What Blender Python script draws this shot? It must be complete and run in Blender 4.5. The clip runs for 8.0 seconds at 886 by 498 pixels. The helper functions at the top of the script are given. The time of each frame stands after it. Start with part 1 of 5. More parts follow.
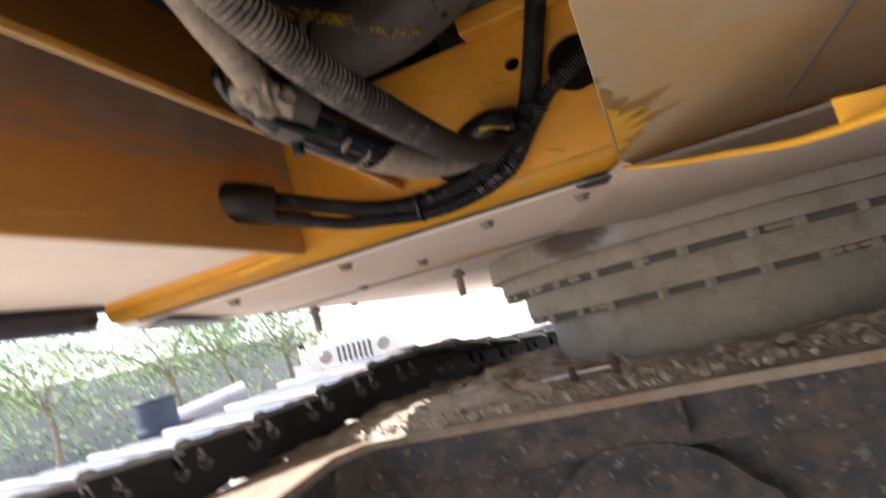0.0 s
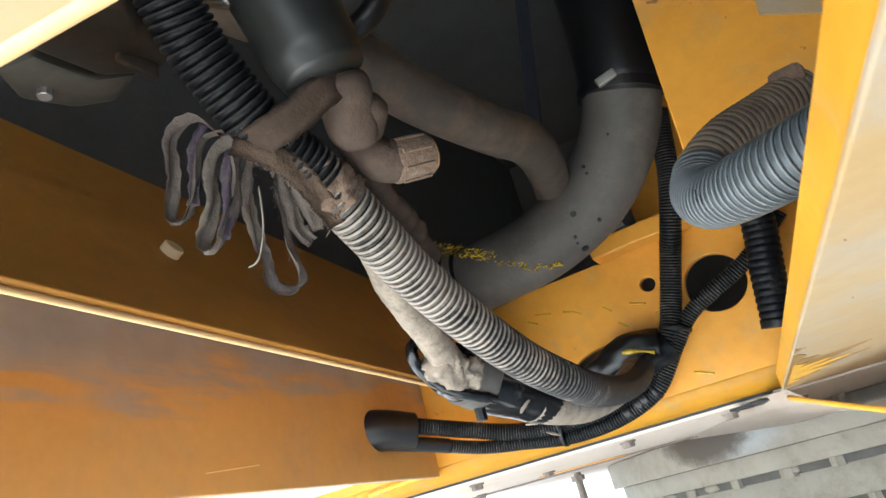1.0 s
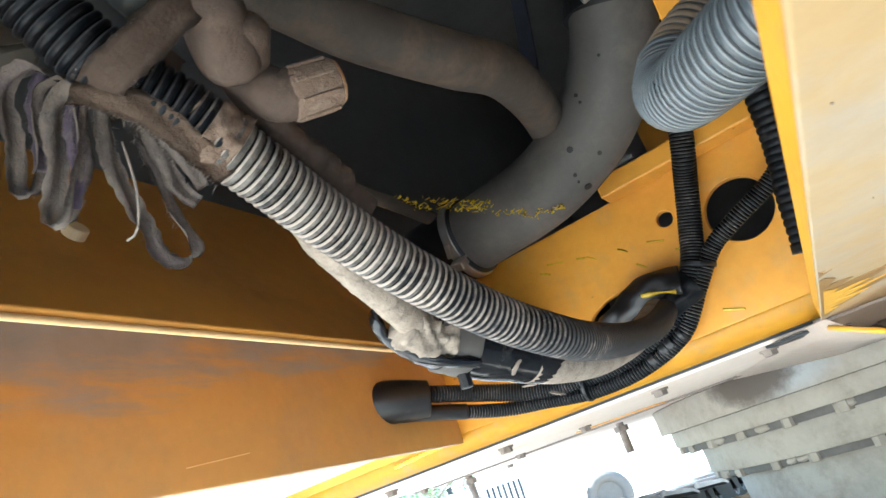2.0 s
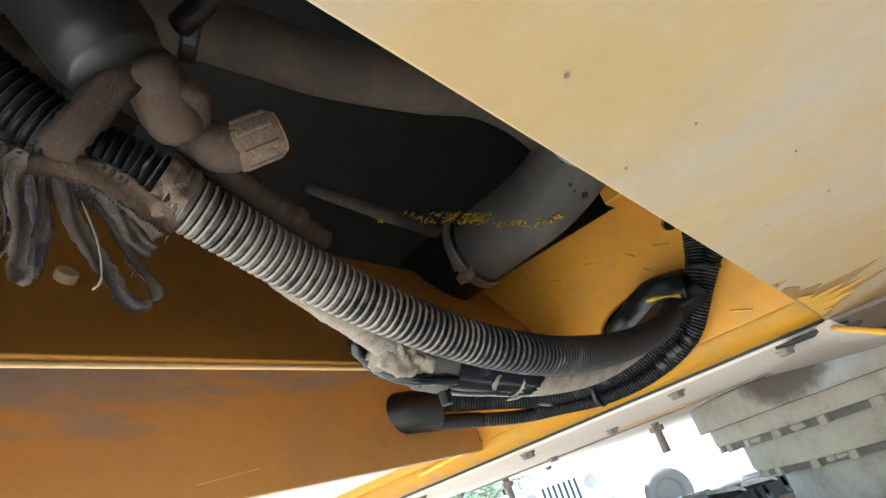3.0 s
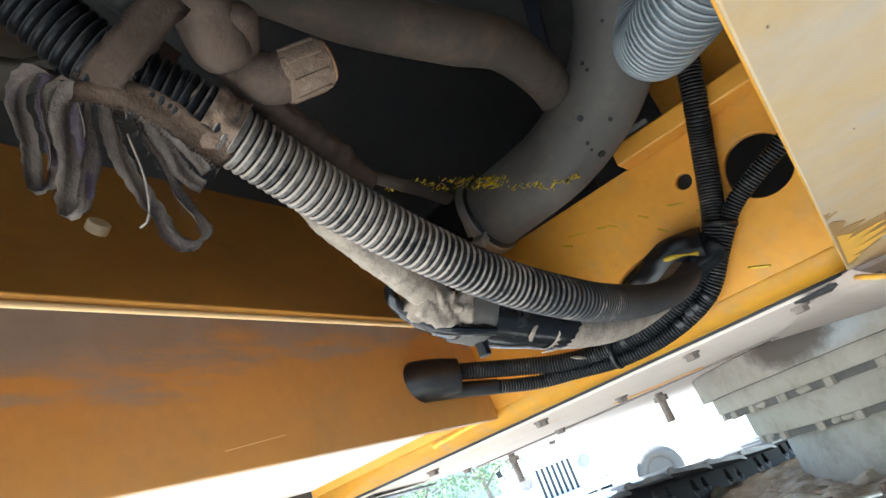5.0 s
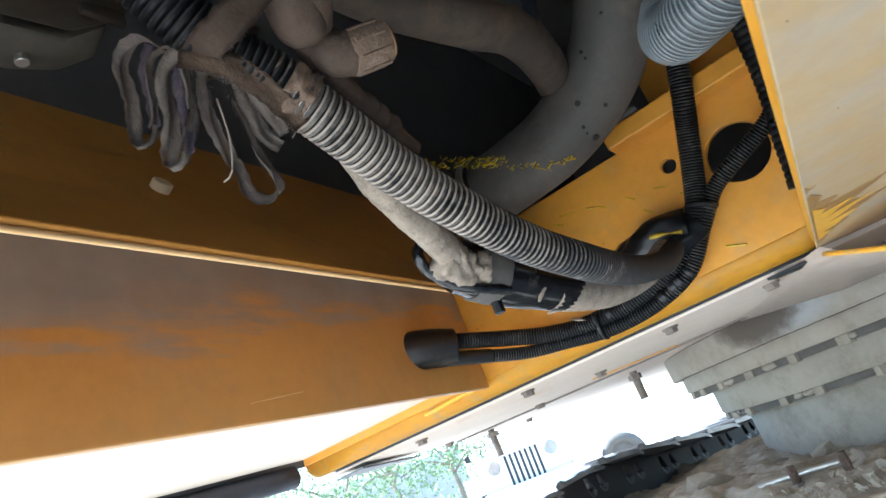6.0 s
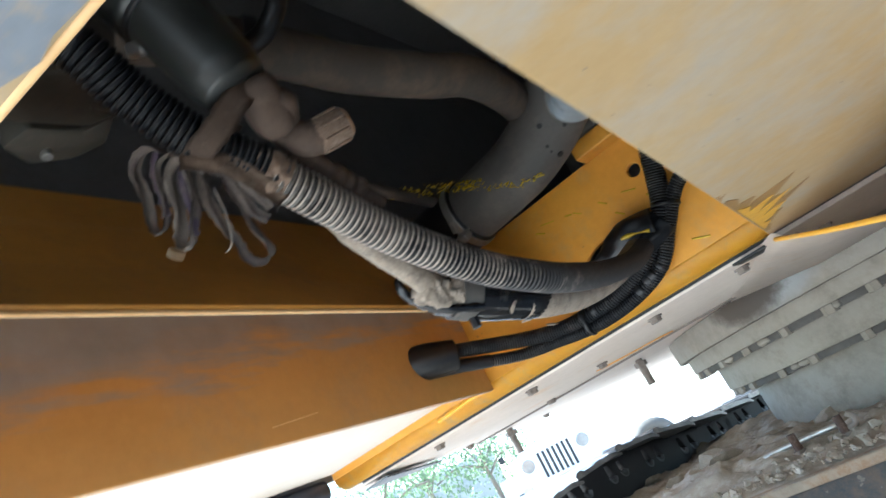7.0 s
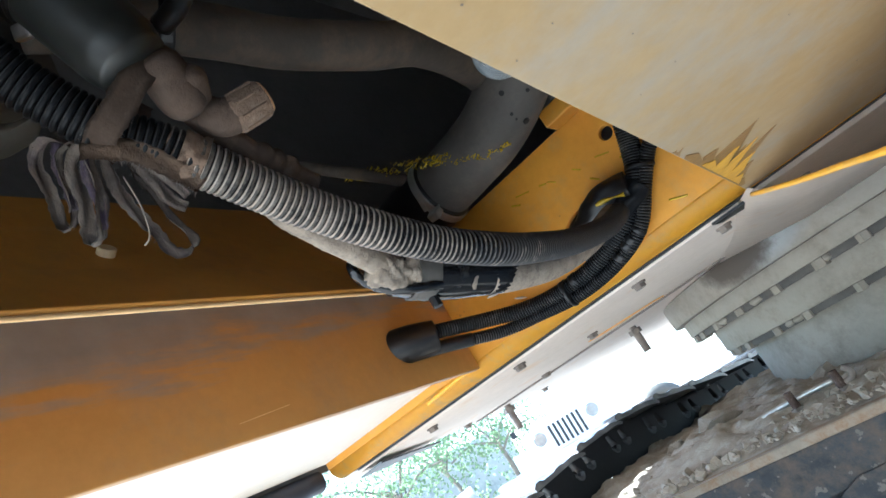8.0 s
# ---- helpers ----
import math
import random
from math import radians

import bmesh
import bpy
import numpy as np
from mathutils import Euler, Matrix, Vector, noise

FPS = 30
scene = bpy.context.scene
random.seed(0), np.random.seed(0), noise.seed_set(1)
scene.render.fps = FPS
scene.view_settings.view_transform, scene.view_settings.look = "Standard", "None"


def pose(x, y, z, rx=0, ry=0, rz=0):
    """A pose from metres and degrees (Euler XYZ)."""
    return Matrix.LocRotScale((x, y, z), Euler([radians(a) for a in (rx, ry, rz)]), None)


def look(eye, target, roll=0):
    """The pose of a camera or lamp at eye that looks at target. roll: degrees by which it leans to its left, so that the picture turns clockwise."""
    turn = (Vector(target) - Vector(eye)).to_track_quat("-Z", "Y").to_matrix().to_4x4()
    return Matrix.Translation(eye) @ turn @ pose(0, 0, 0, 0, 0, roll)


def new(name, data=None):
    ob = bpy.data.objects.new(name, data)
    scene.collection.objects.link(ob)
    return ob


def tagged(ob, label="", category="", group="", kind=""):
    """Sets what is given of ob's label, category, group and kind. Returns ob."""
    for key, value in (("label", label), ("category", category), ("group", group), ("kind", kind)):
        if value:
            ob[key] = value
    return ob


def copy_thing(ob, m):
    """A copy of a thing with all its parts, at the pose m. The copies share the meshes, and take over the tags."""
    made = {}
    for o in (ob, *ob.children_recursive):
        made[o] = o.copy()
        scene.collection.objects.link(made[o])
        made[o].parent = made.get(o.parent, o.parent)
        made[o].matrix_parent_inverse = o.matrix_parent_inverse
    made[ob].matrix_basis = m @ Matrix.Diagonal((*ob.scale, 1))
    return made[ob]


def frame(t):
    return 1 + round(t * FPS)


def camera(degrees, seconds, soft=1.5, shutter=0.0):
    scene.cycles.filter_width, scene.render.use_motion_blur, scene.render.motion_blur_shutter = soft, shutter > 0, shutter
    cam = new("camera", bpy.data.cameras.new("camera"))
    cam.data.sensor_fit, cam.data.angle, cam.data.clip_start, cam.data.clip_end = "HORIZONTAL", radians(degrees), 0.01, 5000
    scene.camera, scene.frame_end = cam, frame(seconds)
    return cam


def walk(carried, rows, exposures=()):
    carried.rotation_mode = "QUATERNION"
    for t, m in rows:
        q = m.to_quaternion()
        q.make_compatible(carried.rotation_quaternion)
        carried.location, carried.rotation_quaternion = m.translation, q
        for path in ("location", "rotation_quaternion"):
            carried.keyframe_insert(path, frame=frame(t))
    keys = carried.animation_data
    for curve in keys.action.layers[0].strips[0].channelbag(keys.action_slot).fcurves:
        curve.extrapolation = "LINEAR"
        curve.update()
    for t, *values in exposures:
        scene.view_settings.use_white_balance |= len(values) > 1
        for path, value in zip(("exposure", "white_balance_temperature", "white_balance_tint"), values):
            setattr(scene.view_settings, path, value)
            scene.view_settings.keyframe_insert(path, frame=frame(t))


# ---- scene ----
cam = camera(67.9, 8.0, shutter=0.4)
PATH = [
    (0, (0.028, -0.026, 0.893), (-0.716, 1.815, 1.135), -14.0),
    (0.2, (0.028, -0.018, 0.925), (-0.772, 1.775, 1.307), -17.9),
    (0.5, (0.020, -0.051, 0.955), (-0.752, 1.697, 1.543), -20.3),
    (0.8, (-0.005, -0.075, 0.978), (-0.812, 1.609, 1.694), -17.2),
    (1, (-0.016, -0.079, 0.987), (-0.804, 1.588, 1.760), -14.6),
    (1.5, (-0.022, -0.029, 0.992), (-0.872, 1.641, 1.690), -17.1),
    (3, (0.057, 0.025, 0.979), (-0.978, 1.563, 1.729), -20.0),
    (3.5, (0.044, 0.023, 0.979), (-1.013, 1.554, 1.714), -20.7),
    (4, (0.037, 0.024, 0.969), (-1.027, 1.559, 1.684), -20.7),
    (4.5, (0.028, 0.021, 0.97), (-1.02, 1.566, 1.686), -20.9),
    (5.8, (-0.006, -0.031, 0.963), (-0.988, 1.584, 1.616), -22.0),
    (6, (-0.001, -0.052, 0.95), (-0.977, 1.572, 1.593), -21.5),
    (6.5, (0.039, -0.106, 0.939), (-0.916, 1.535, 1.569), -22.5),
    (6.8, (0.047, -0.104, 0.935), (-0.970, 1.509, 1.538), -24.5),
    (7, (0.076, -0.101, 0.928), (-0.921, 1.498, 1.599), -27.3),
    (7.2, (0.092, -0.069, 0.933), (-0.924, 1.535, 1.562), -29.8),
    (7.5, (0.095, -0.052, 0.922), (-0.92, 1.543, 1.577), -31.6),
    (8, (0.087, -0.051, 0.915), (-0.945, 1.545, 1.539), -30.9),
]
EXPOSE = [(0, 1.65, 6500, 17), (0.5, 1.9, 6450, 14), (1.0, 3.2, 5350, 0), (1.5, 3.55, 5150, -2), (3.0, 2.7, 5500, -1), (3.5, 2.85, 5400, -1), (4.5, 2.9, 5300, -1), (6.0, 2.65, 5100, 0), (7.5, 2.5, 5150, 0), (8.0, 2.5, 5050, 0)]
walk(cam, [(t, look(eye, target, roll)) for t, eye, target, roll in PATH], EXPOSE)


# ---- light ----
world = bpy.data.worlds.new("world")
scene.world = world
world.use_nodes = True
wn = world.node_tree
sky = wn.nodes.new("ShaderNodeTexSky")
sky.sky_type = "NISHITA"
sky.sun_disc = False
SUN_EL, SUN_AZ = radians(44), radians(100)      # azimuth: degrees left of +y
sky.sun_elevation = SUN_EL
sky.sun_rotation = -SUN_AZ
wn.links.new(sky.outputs["Color"], wn.nodes["Background"].inputs["Color"])
wn.nodes["Background"].inputs["Strength"].default_value = 0.14
sun = bpy.data.lights.new("sun", "SUN")
sun.energy, sun.angle, sun.color = 5.0, radians(0.6), (1.0, 0.95, 0.87)
sun_ob = new("sun", sun)
sun_from = Vector((-math.sin(SUN_AZ) * math.cos(SUN_EL), math.cos(SUN_AZ) * math.cos(SUN_EL), math.sin(SUN_EL)))
sun_ob.matrix_world = look(sun_from * 20, (0, 0, 0))


# ---- materials ----
def ramp(nt, fac, stops):
    r = nt.nodes.new("ShaderNodeValToRGB")
    els = r.color_ramp.elements
    els[0].position, els[0].color = stops[0][0], (*stops[0][1], 1)
    els[1].position, els[1].color = stops[-1][0], (*stops[-1][1], 1)
    for p, c in stops[1:-1]:
        els.new(p).color = (*c, 1)
    nt.links.new(fac, r.inputs[0])
    return r.outputs[0]


def noise_tex(nt, scale, detail=6, rough=0.6, vec=None, stretch=None):
    n = nt.nodes.new("ShaderNodeTexNoise")
    n.inputs["Scale"].default_value, n.inputs["Detail"].default_value, n.inputs["Roughness"].default_value = scale, detail, rough
    co = nt.nodes.new("ShaderNodeTexCoord").outputs["Object"] if vec is None else vec
    if stretch:
        mp = nt.nodes.new("ShaderNodeMapping")
        mp.inputs["Scale"].default_value = stretch
        nt.links.new(co, mp.inputs[0])
        co = mp.outputs[0]
    nt.links.new(co, n.inputs["Vector"])
    return n.outputs["Fac"]


def mix(nt, fac, a, b):
    m = nt.nodes.new("ShaderNodeMix")
    m.data_type = "RGBA"
    nt.links.new(fac, m.inputs["Factor"])
    for sock, v in ((m.inputs["A"], a), (m.inputs["B"], b)):
        if isinstance(v, tuple):
            sock.default_value = (*v, 1)
        else:
            nt.links.new(v, sock)
    return m.outputs["Result"]


def mat(name, base, dark=None, dust=None, dust_amount=0.5, scale=9.0, fine=90.0, rough=0.55, metal=0.0, bump=0.15, stretch=None, spot=None):
    """Paint, metal, rubber or earth: a base that varies at two scales, a dust or wear colour in blotches, fine relief."""
    m = bpy.data.materials.new(name)
    m.use_nodes = True
    nt = m.node_tree
    b = nt.nodes["Principled BSDF"]
    big, small = noise_tex(nt, scale, 5, 0.6, None, stretch), noise_tex(nt, fine, 4, 0.7)
    dark = dark or tuple(c * 0.7 for c in base)
    col = mix(nt, ramp(nt, big, [(0.3, (0, 0, 0)), (0.7, (1, 1, 1))]), dark, base)
    if dust:
        lo = 0.75 - 0.5 * dust_amount
        mask = noise_tex(nt, scale * 1.7, 8, 0.72, None, stretch)
        col = mix(nt, ramp(nt, mask, [(max(lo - 0.1, 0), (0, 0, 0)), (min(lo + 0.12, 1), (1, 1, 1))]), col, dust)
    if spot:
        col = mix(nt, ramp(nt, noise_tex(nt, spot[0], 3, 0.5), [(spot[1], (0, 0, 0)), (spot[1] + 0.03, (1, 1, 1))]), col, spot[2])
    col = mix(nt, ramp(nt, small, [(0.35, (0.0, 0.0, 0.0)), (0.75, (0.22, 0.22, 0.22))]), col, tuple(min(c * 1.35 + 0.01, 1) for c in base))
    nt.links.new(col, b.inputs["Base Color"])
    rr = nt.nodes.new("ShaderNodeMapRange")
    nt.links.new(big, rr.inputs[0])
    rr.inputs["To Min"].default_value, rr.inputs["To Max"].default_value = max(rough - 0.1, 0.05), min(rough + 0.15, 1)
    nt.links.new(rr.outputs[0], b.inputs["Roughness"])
    b.inputs["Metallic"].default_value = metal
    bp = nt.nodes.new("ShaderNodeBump")
    bp.inputs["Strength"].default_value, bp.inputs["Distance"].default_value = bump, 0.002
    nt.links.new(small, bp.inputs["Height"])
    nt.links.new(bp.outputs[0], b.inputs["Normal"])
    return m


orange = mat("orange_paint", (0.72, 0.345, 0.033), (0.62, 0.275, 0.027), (0.52, 0.31, 0.10), 0.25, 6, 60, 0.42, bump=0.08, spot=(45, 0.72, (0.16, 0.09, 0.05)))
brown = mat("orange_paint_dark", (0.56, 0.26, 0.033), (0.45, 0.196, 0.027), (0.36, 0.185, 0.05), 0.28, 5, 60, 0.5, bump=0.08)
cream = mat("dusty_yellow_paint", (0.40, 0.30, 0.165), (0.38, 0.255, 0.105), (0.36, 0.315, 0.25), 0.40, 5, 70, 0.6, bump=0.1, spot=(60, 0.77, (0.34, 0.31, 0.25)))
yellow = mat("bright_yellow_paint", (0.86, 0.46, 0.03), (0.78, 0.39, 0.025), (0.62, 0.42, 0.16), 0.25, 14, 80, 0.4, bump=0.08)
yellow_scrape = mat("fresh_yellow_scrape", (0.74, 0.43, 0.03), (0.50, 0.26, 0.03), None, 0, 50, 200, 0.45, bump=0.3, stretch=(1, 5, 1))
scrape = mat("scraped_yellow_paint", (0.33, 0.19, 0.05), (0.17, 0.10, 0.04), None, 0, 60, 200, 0.5, bump=0.3, stretch=(1, 6, 1))
underside = mat("dust_on_underside", (0.70, 0.61, 0.52), (0.60, 0.52, 0.44), (0.62, 0.40, 0.20), 0.18, 5, 60, 0.75, bump=0.15)
ring_mat = mat("dusty_grey_steel", (0.285, 0.255, 0.21), (0.215, 0.19, 0.155), (0.16, 0.132, 0.10), 0.36, 6, 70, 0.65, bump=0.2)
bolt_mat = mat("dusty_bolt_steel", (0.24, 0.20, 0.165), (0.10, 0.08, 0.066), None, 0, 30, 150, 0.6, bump=0.2)
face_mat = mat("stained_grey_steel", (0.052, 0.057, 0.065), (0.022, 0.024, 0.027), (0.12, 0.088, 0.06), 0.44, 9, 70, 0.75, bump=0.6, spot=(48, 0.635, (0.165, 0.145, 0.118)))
soil = mat("dry_soil", (0.40, 0.345, 0.275), (0.23, 0.19, 0.145), (0.48, 0.44, 0.385), 0.35, 14, 160, 0.95, bump=0.8)
edge_mat = mat("earthy_deck_edge", (0.36, 0.295, 0.225), (0.22, 0.18, 0.135), (0.24, 0.13, 0.06), 0.36, 12, 120, 0.85, bump=0.5)
rust = mat("rusty_stud_steel", (0.085, 0.05, 0.036), (0.05, 0.032, 0.025), (0.20, 0.155, 0.12), 0.3, 40, 200, 0.85, bump=0.5)
stone_mat = mat("dusty_stone", (0.38, 0.33, 0.27), (0.25, 0.205, 0.16), None, 0, 20, 120, 0.9, bump=0.5)
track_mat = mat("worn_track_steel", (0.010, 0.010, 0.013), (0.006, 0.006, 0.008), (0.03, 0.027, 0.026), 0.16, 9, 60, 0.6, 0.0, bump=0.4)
shoe_mat = mat("polished_track_shoe", (0.26, 0.255, 0.26), (0.10, 0.098, 0.10), (0.28, 0.26, 0.235), 0.3, 8, 60, 0.30, 0.4, bump=0.4)
rubber = mat("black_rubber", (0.0045, 0.0048, 0.006), (0.003, 0.003, 0.0035), (0.03, 0.028, 0.026), 0.14, 14, 150, 0.4, bump=0.15)
void_mat = mat("dark_engine_bay", (0.20, 0.195, 0.185), (0.15, 0.146, 0.14), None, 0, 5, 60, 0.8, bump=0.1)
pipe_grey = mat("dusty_grey_pipe", (0.105, 0.097, 0.087), (0.074, 0.068, 0.062), (0.15, 0.128, 0.105), 0.3, 8, 110, 0.6, bump=0.1)
pipe_dirty = mat("earth_caked_pipe", (0.085, 0.070, 0.055), (0.05, 0.042, 0.034), (0.13, 0.092, 0.062), 0.35, 12, 120, 0.8, bump=0.3)
caked = mat("earth_caked_plastic", (0.20, 0.138, 0.095), (0.11, 0.075, 0.052), (0.30, 0.235, 0.18), 0.22, 30, 180, 0.95, bump=0.9)
# caked earth in a darker copy, for the shade beside the canister
caked_shaded = mat("shaded_earth_on_plastic", (0.085, 0.056, 0.038), (0.048, 0.033, 0.024), (0.13, 0.096, 0.07), 0.22, 26, 170, 0.9, bump=0.45)
# dried crust, coloured paler for the light that bounces up from below
bounce_lit_crust = mat("dried_crust_bounce_lit", (0.37, 0.31, 0.245), (0.19, 0.155, 0.12), (0.12, 0.098, 0.08), 0.32, 45, 200, 0.95, bump=0.9)
cloth_mat = mat("dirty_cloth", (0.30, 0.25, 0.205), (0.11, 0.09, 0.078), (0.14, 0.105, 0.13), 0.28, 30, 320, 0.95, bump=0.6)
# lilac tone that stands for the shaded side of the cloth
cloth_lilac_shade = mat("lilac_shade_on_cloth", (0.15, 0.115, 0.155), (0.08, 0.062, 0.085), (0.24, 0.20, 0.17), 0.3, 40, 320, 0.95, bump=0.6)
strap_mat = mat("earth_brown_strap", (0.135, 0.092, 0.064), (0.08, 0.055, 0.041), (0.21, 0.155, 0.115), 0.25, 24, 260, 0.9, bump=0.35)
pale_thread = mat("pale_cloth_thread", (0.33, 0.285, 0.24), (0.20, 0.17, 0.145), None, 0, 80, 300, 0.95, bump=0.2)
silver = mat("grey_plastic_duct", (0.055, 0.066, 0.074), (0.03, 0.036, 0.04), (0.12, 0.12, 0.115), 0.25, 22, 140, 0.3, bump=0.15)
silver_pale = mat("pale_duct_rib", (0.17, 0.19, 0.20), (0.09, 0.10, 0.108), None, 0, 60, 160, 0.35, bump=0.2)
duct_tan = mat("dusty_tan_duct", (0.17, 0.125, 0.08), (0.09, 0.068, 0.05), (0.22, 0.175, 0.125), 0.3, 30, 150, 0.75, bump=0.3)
# darker duct grey that puts shade into the grooves
duct_groove_shade = mat("grey_duct_groove_shade", (0.022, 0.026, 0.03), (0.014, 0.017, 0.02), None, 0, 22, 140, 0.6, bump=0.15)
steel = mat("bright_clamp_steel", (0.55, 0.54, 0.51), (0.40, 0.38, 0.35), None, 0, 30, 150, 0.35, 0.85, bump=0.15)
# cream for the sunlit surface that shows through a small hole
lit_hole = mat("lit_hole_cream", (0.86, 0.69, 0.42), (0.78, 0.58, 0.32), None, 0, 40, 150, 0.6, bump=0.1)
# pale orange for the lit plate edge, the cover rim and a scratch
lit_edge_and_scratch = mat("pale_orange_lit_edge_and_scratch", (0.80, 0.52, 0.24), (0.70, 0.42, 0.16), None, 0, 30, 150, 0.5, bump=0.1)
ground_mat = mat("sunlit_pale_earth", (0.52, 0.47, 0.41), (0.44, 0.39, 0.335), (0.58, 0.54, 0.49), 0.35, 0.5, 14, 0.95, bump=0.5)
rubble_mat = mat("grey_rubble", (0.34, 0.33, 0.32), (0.2, 0.19, 0.185), None, 0, 4, 30, 0.95, bump=0.6)
concrete = mat("weathered_concrete", (0.50, 0.49, 0.46), (0.38, 0.37, 0.35), (0.24, 0.25, 0.23), 0.35, 1.2, 20, 0.9, bump=0.3)
bark = mat("bark", (0.26, 0.22, 0.18), (0.17, 0.14, 0.11), None, 0, 8, 60, 0.9, bump=0.6)
blue_plastic = mat("faded_blue_plastic", (0.022, 0.042, 0.075), (0.014, 0.026, 0.048), (0.05, 0.07, 0.10), 0.2, 3, 40, 0.5, bump=0.1)
timber = mat("weathered_timber", (0.15, 0.125, 0.105), (0.08, 0.066, 0.055), None, 0, 5, 60, 0.85, bump=0.5, stretch=(1, 8, 8))
white_paint = mat("pale_vehicle_paint", (0.74, 0.72, 0.66), (0.66, 0.63, 0.57), None, 0, 2, 40, 0.4, bump=0.05)
dark_trim = mat("dark_recess", (0.03, 0.03, 0.03), (0.02, 0.02, 0.02), None, 0, 8, 60, 0.7, bump=0.1)
lamp_glass = mat("headlamp_glass", (0.34, 0.34, 0.32), (0.24, 0.24, 0.23), None, 0, 10, 60, 0.12, 0.3, bump=0.05)
tyre_mat = mat("dusty_tyre", (0.12, 0.105, 0.085), (0.085, 0.075, 0.062), None, 0, 6, 60, 0.9, bump=0.3)
blue_tube = mat("dark_blue_tube_and_strut", (0.03, 0.035, 0.05), (0.02, 0.022, 0.03), None, 0, 12, 90, 0.5, bump=0.1)
greasy = mat("greasy_olive_metal", (0.062, 0.058, 0.045), (0.038, 0.034, 0.028), (0.095, 0.076, 0.058), 0.3, 10, 90, 0.4, bump=0.15)
canister_mat = mat("dark_green_grey_plastic", (0.017, 0.018, 0.016), (0.010, 0.011, 0.010), (0.036, 0.033, 0.027), 0.2, 16, 120, 0.35, bump=0.06)
# dark grey: shade under the ring's ledges, dust on the clamp ring
shade_and_dust = mat("dark_shade_and_dust", (0.10, 0.092, 0.082), (0.06, 0.055, 0.05), None, 0, 20, 90, 0.9, bump=0.2)
gloss_black = mat("glossy_black_paint", (0.008, 0.0085, 0.010), (0.005, 0.005, 0.006), (0.08, 0.072, 0.064), 0.2, 20, 120, 0.16, bump=0.12)
# underside dust made paler to carry the light bounced off sunlit ground
lit_dust = mat("lit_dust_underside", (0.74, 0.68, 0.60), (0.66, 0.60, 0.52), (0.70, 0.60, 0.46), 0.2, 5, 60, 0.8, bump=0.12)
smear_mat = mat("bluish_grey_smear", (0.19, 0.21, 0.24), (0.13, 0.145, 0.17), (0.34, 0.25, 0.13), 0.3, 40, 150, 0.55, bump=0.1)
cap_face = mat("ochre_dust_face", (0.40, 0.22, 0.10), (0.30, 0.17, 0.085), None, 0, 60, 200, 0.9, bump=0.3)
# bright steel for the glints of light at the link windows
link_glint = mat("bright_link_glint", (0.20, 0.20, 0.215), (0.08, 0.08, 0.09), None, 0, 40, 120, 0.28, 0.7, bump=0.15)
oil = mat("yellow_oil_film", (0.66, 0.47, 0.03), (0.40, 0.27, 0.015), None, 0, 60, 200, 0.2, bump=0.4)


def dusty_hose(name, dust_along, clean=(0.005, 0.0055, 0.007), dusty=(0.31, 0.27, 0.225), rough=0.42):
    """Black ribbed plastic that is caked with pale dust over part of its length."""
    m = bpy.data.materials.new(name)
    m.use_nodes = True
    nt = m.node_tree
    b = nt.nodes["Principled BSDF"]
    co = nt.nodes.new("ShaderNodeTexCoord").outputs["Object"]
    sep = nt.nodes.new("ShaderNodeSeparateXYZ")
    nt.links.new(co, sep.inputs[0])
    amount = ramp(nt, sep.outputs["Y"], [(y, (d, d, d)) for y, d in dust_along])
    add = nt.nodes.new("ShaderNodeMath")
    add.operation = "ADD"
    nt.links.new(amount, add.inputs[0])
    nt.links.new(noise_tex(nt, 36, 8, 0.8), add.inputs[1])
    half = nt.nodes.new("ShaderNodeMath")
    half.operation = "MULTIPLY"
    half.inputs[1].default_value = 0.5
    nt.links.new(add.outputs[0], half.inputs[0])
    col = mix(nt, ramp(nt, half.outputs[0], [(0.48, (0, 0, 0)), (0.60, (1, 1, 1))]), clean, dusty)
    col = mix(nt, ramp(nt, noise_tex(nt, 240, 4, 0.65), [(0.5, (0, 0, 0)), (0.8, (0.16, 0.16, 0.16))]), col, tuple(c * 0.5 + 0.03 for c in dusty))
    nt.links.new(col, b.inputs["Base Color"])
    b.inputs["Roughness"].default_value = rough
    b.inputs["Specular IOR Level"].default_value = 0.18
    bp = nt.nodes.new("ShaderNodeBump")
    bp.inputs["Strength"].default_value, bp.inputs["Distance"].default_value = 0.3, 0.001
    nt.links.new(noise_tex(nt, 260, 4, 0.6), bp.inputs["Height"])
    nt.links.new(bp.outputs[0], b.inputs["Normal"])
    return m


def leafy():
    """Thin leaves that let light through."""
    m = mat("leaf_green", (0.12, 0.15, 0.075), (0.08, 0.105, 0.05), None, 0, 3, 30, 0.45, bump=0.1)
    nt = m.node_tree
    b = nt.nodes["Principled BSDF"]
    tr, mx = nt.nodes.new("ShaderNodeBsdfTranslucent"), nt.nodes.new("ShaderNodeMixShader")
    tr.inputs["Color"].default_value = (0.27, 0.38, 0.20, 1)
    mx.inputs[0].default_value = 0.5
    nt.links.new(b.outputs[0], mx.inputs[1])
    nt.links.new(tr.outputs[0], mx.inputs[2])
    nt.links.new(mx.outputs[0], nt.nodes["Material Output"].inputs["Surface"])
    return m


leaf_mat = leafy()
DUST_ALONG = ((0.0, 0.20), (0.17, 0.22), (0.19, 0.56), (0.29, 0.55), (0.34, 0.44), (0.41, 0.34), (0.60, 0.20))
# ribbed tubes: shade of the grooves is a darker colour, rib edges paler
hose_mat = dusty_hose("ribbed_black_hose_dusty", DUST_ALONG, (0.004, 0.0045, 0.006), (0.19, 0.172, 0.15))
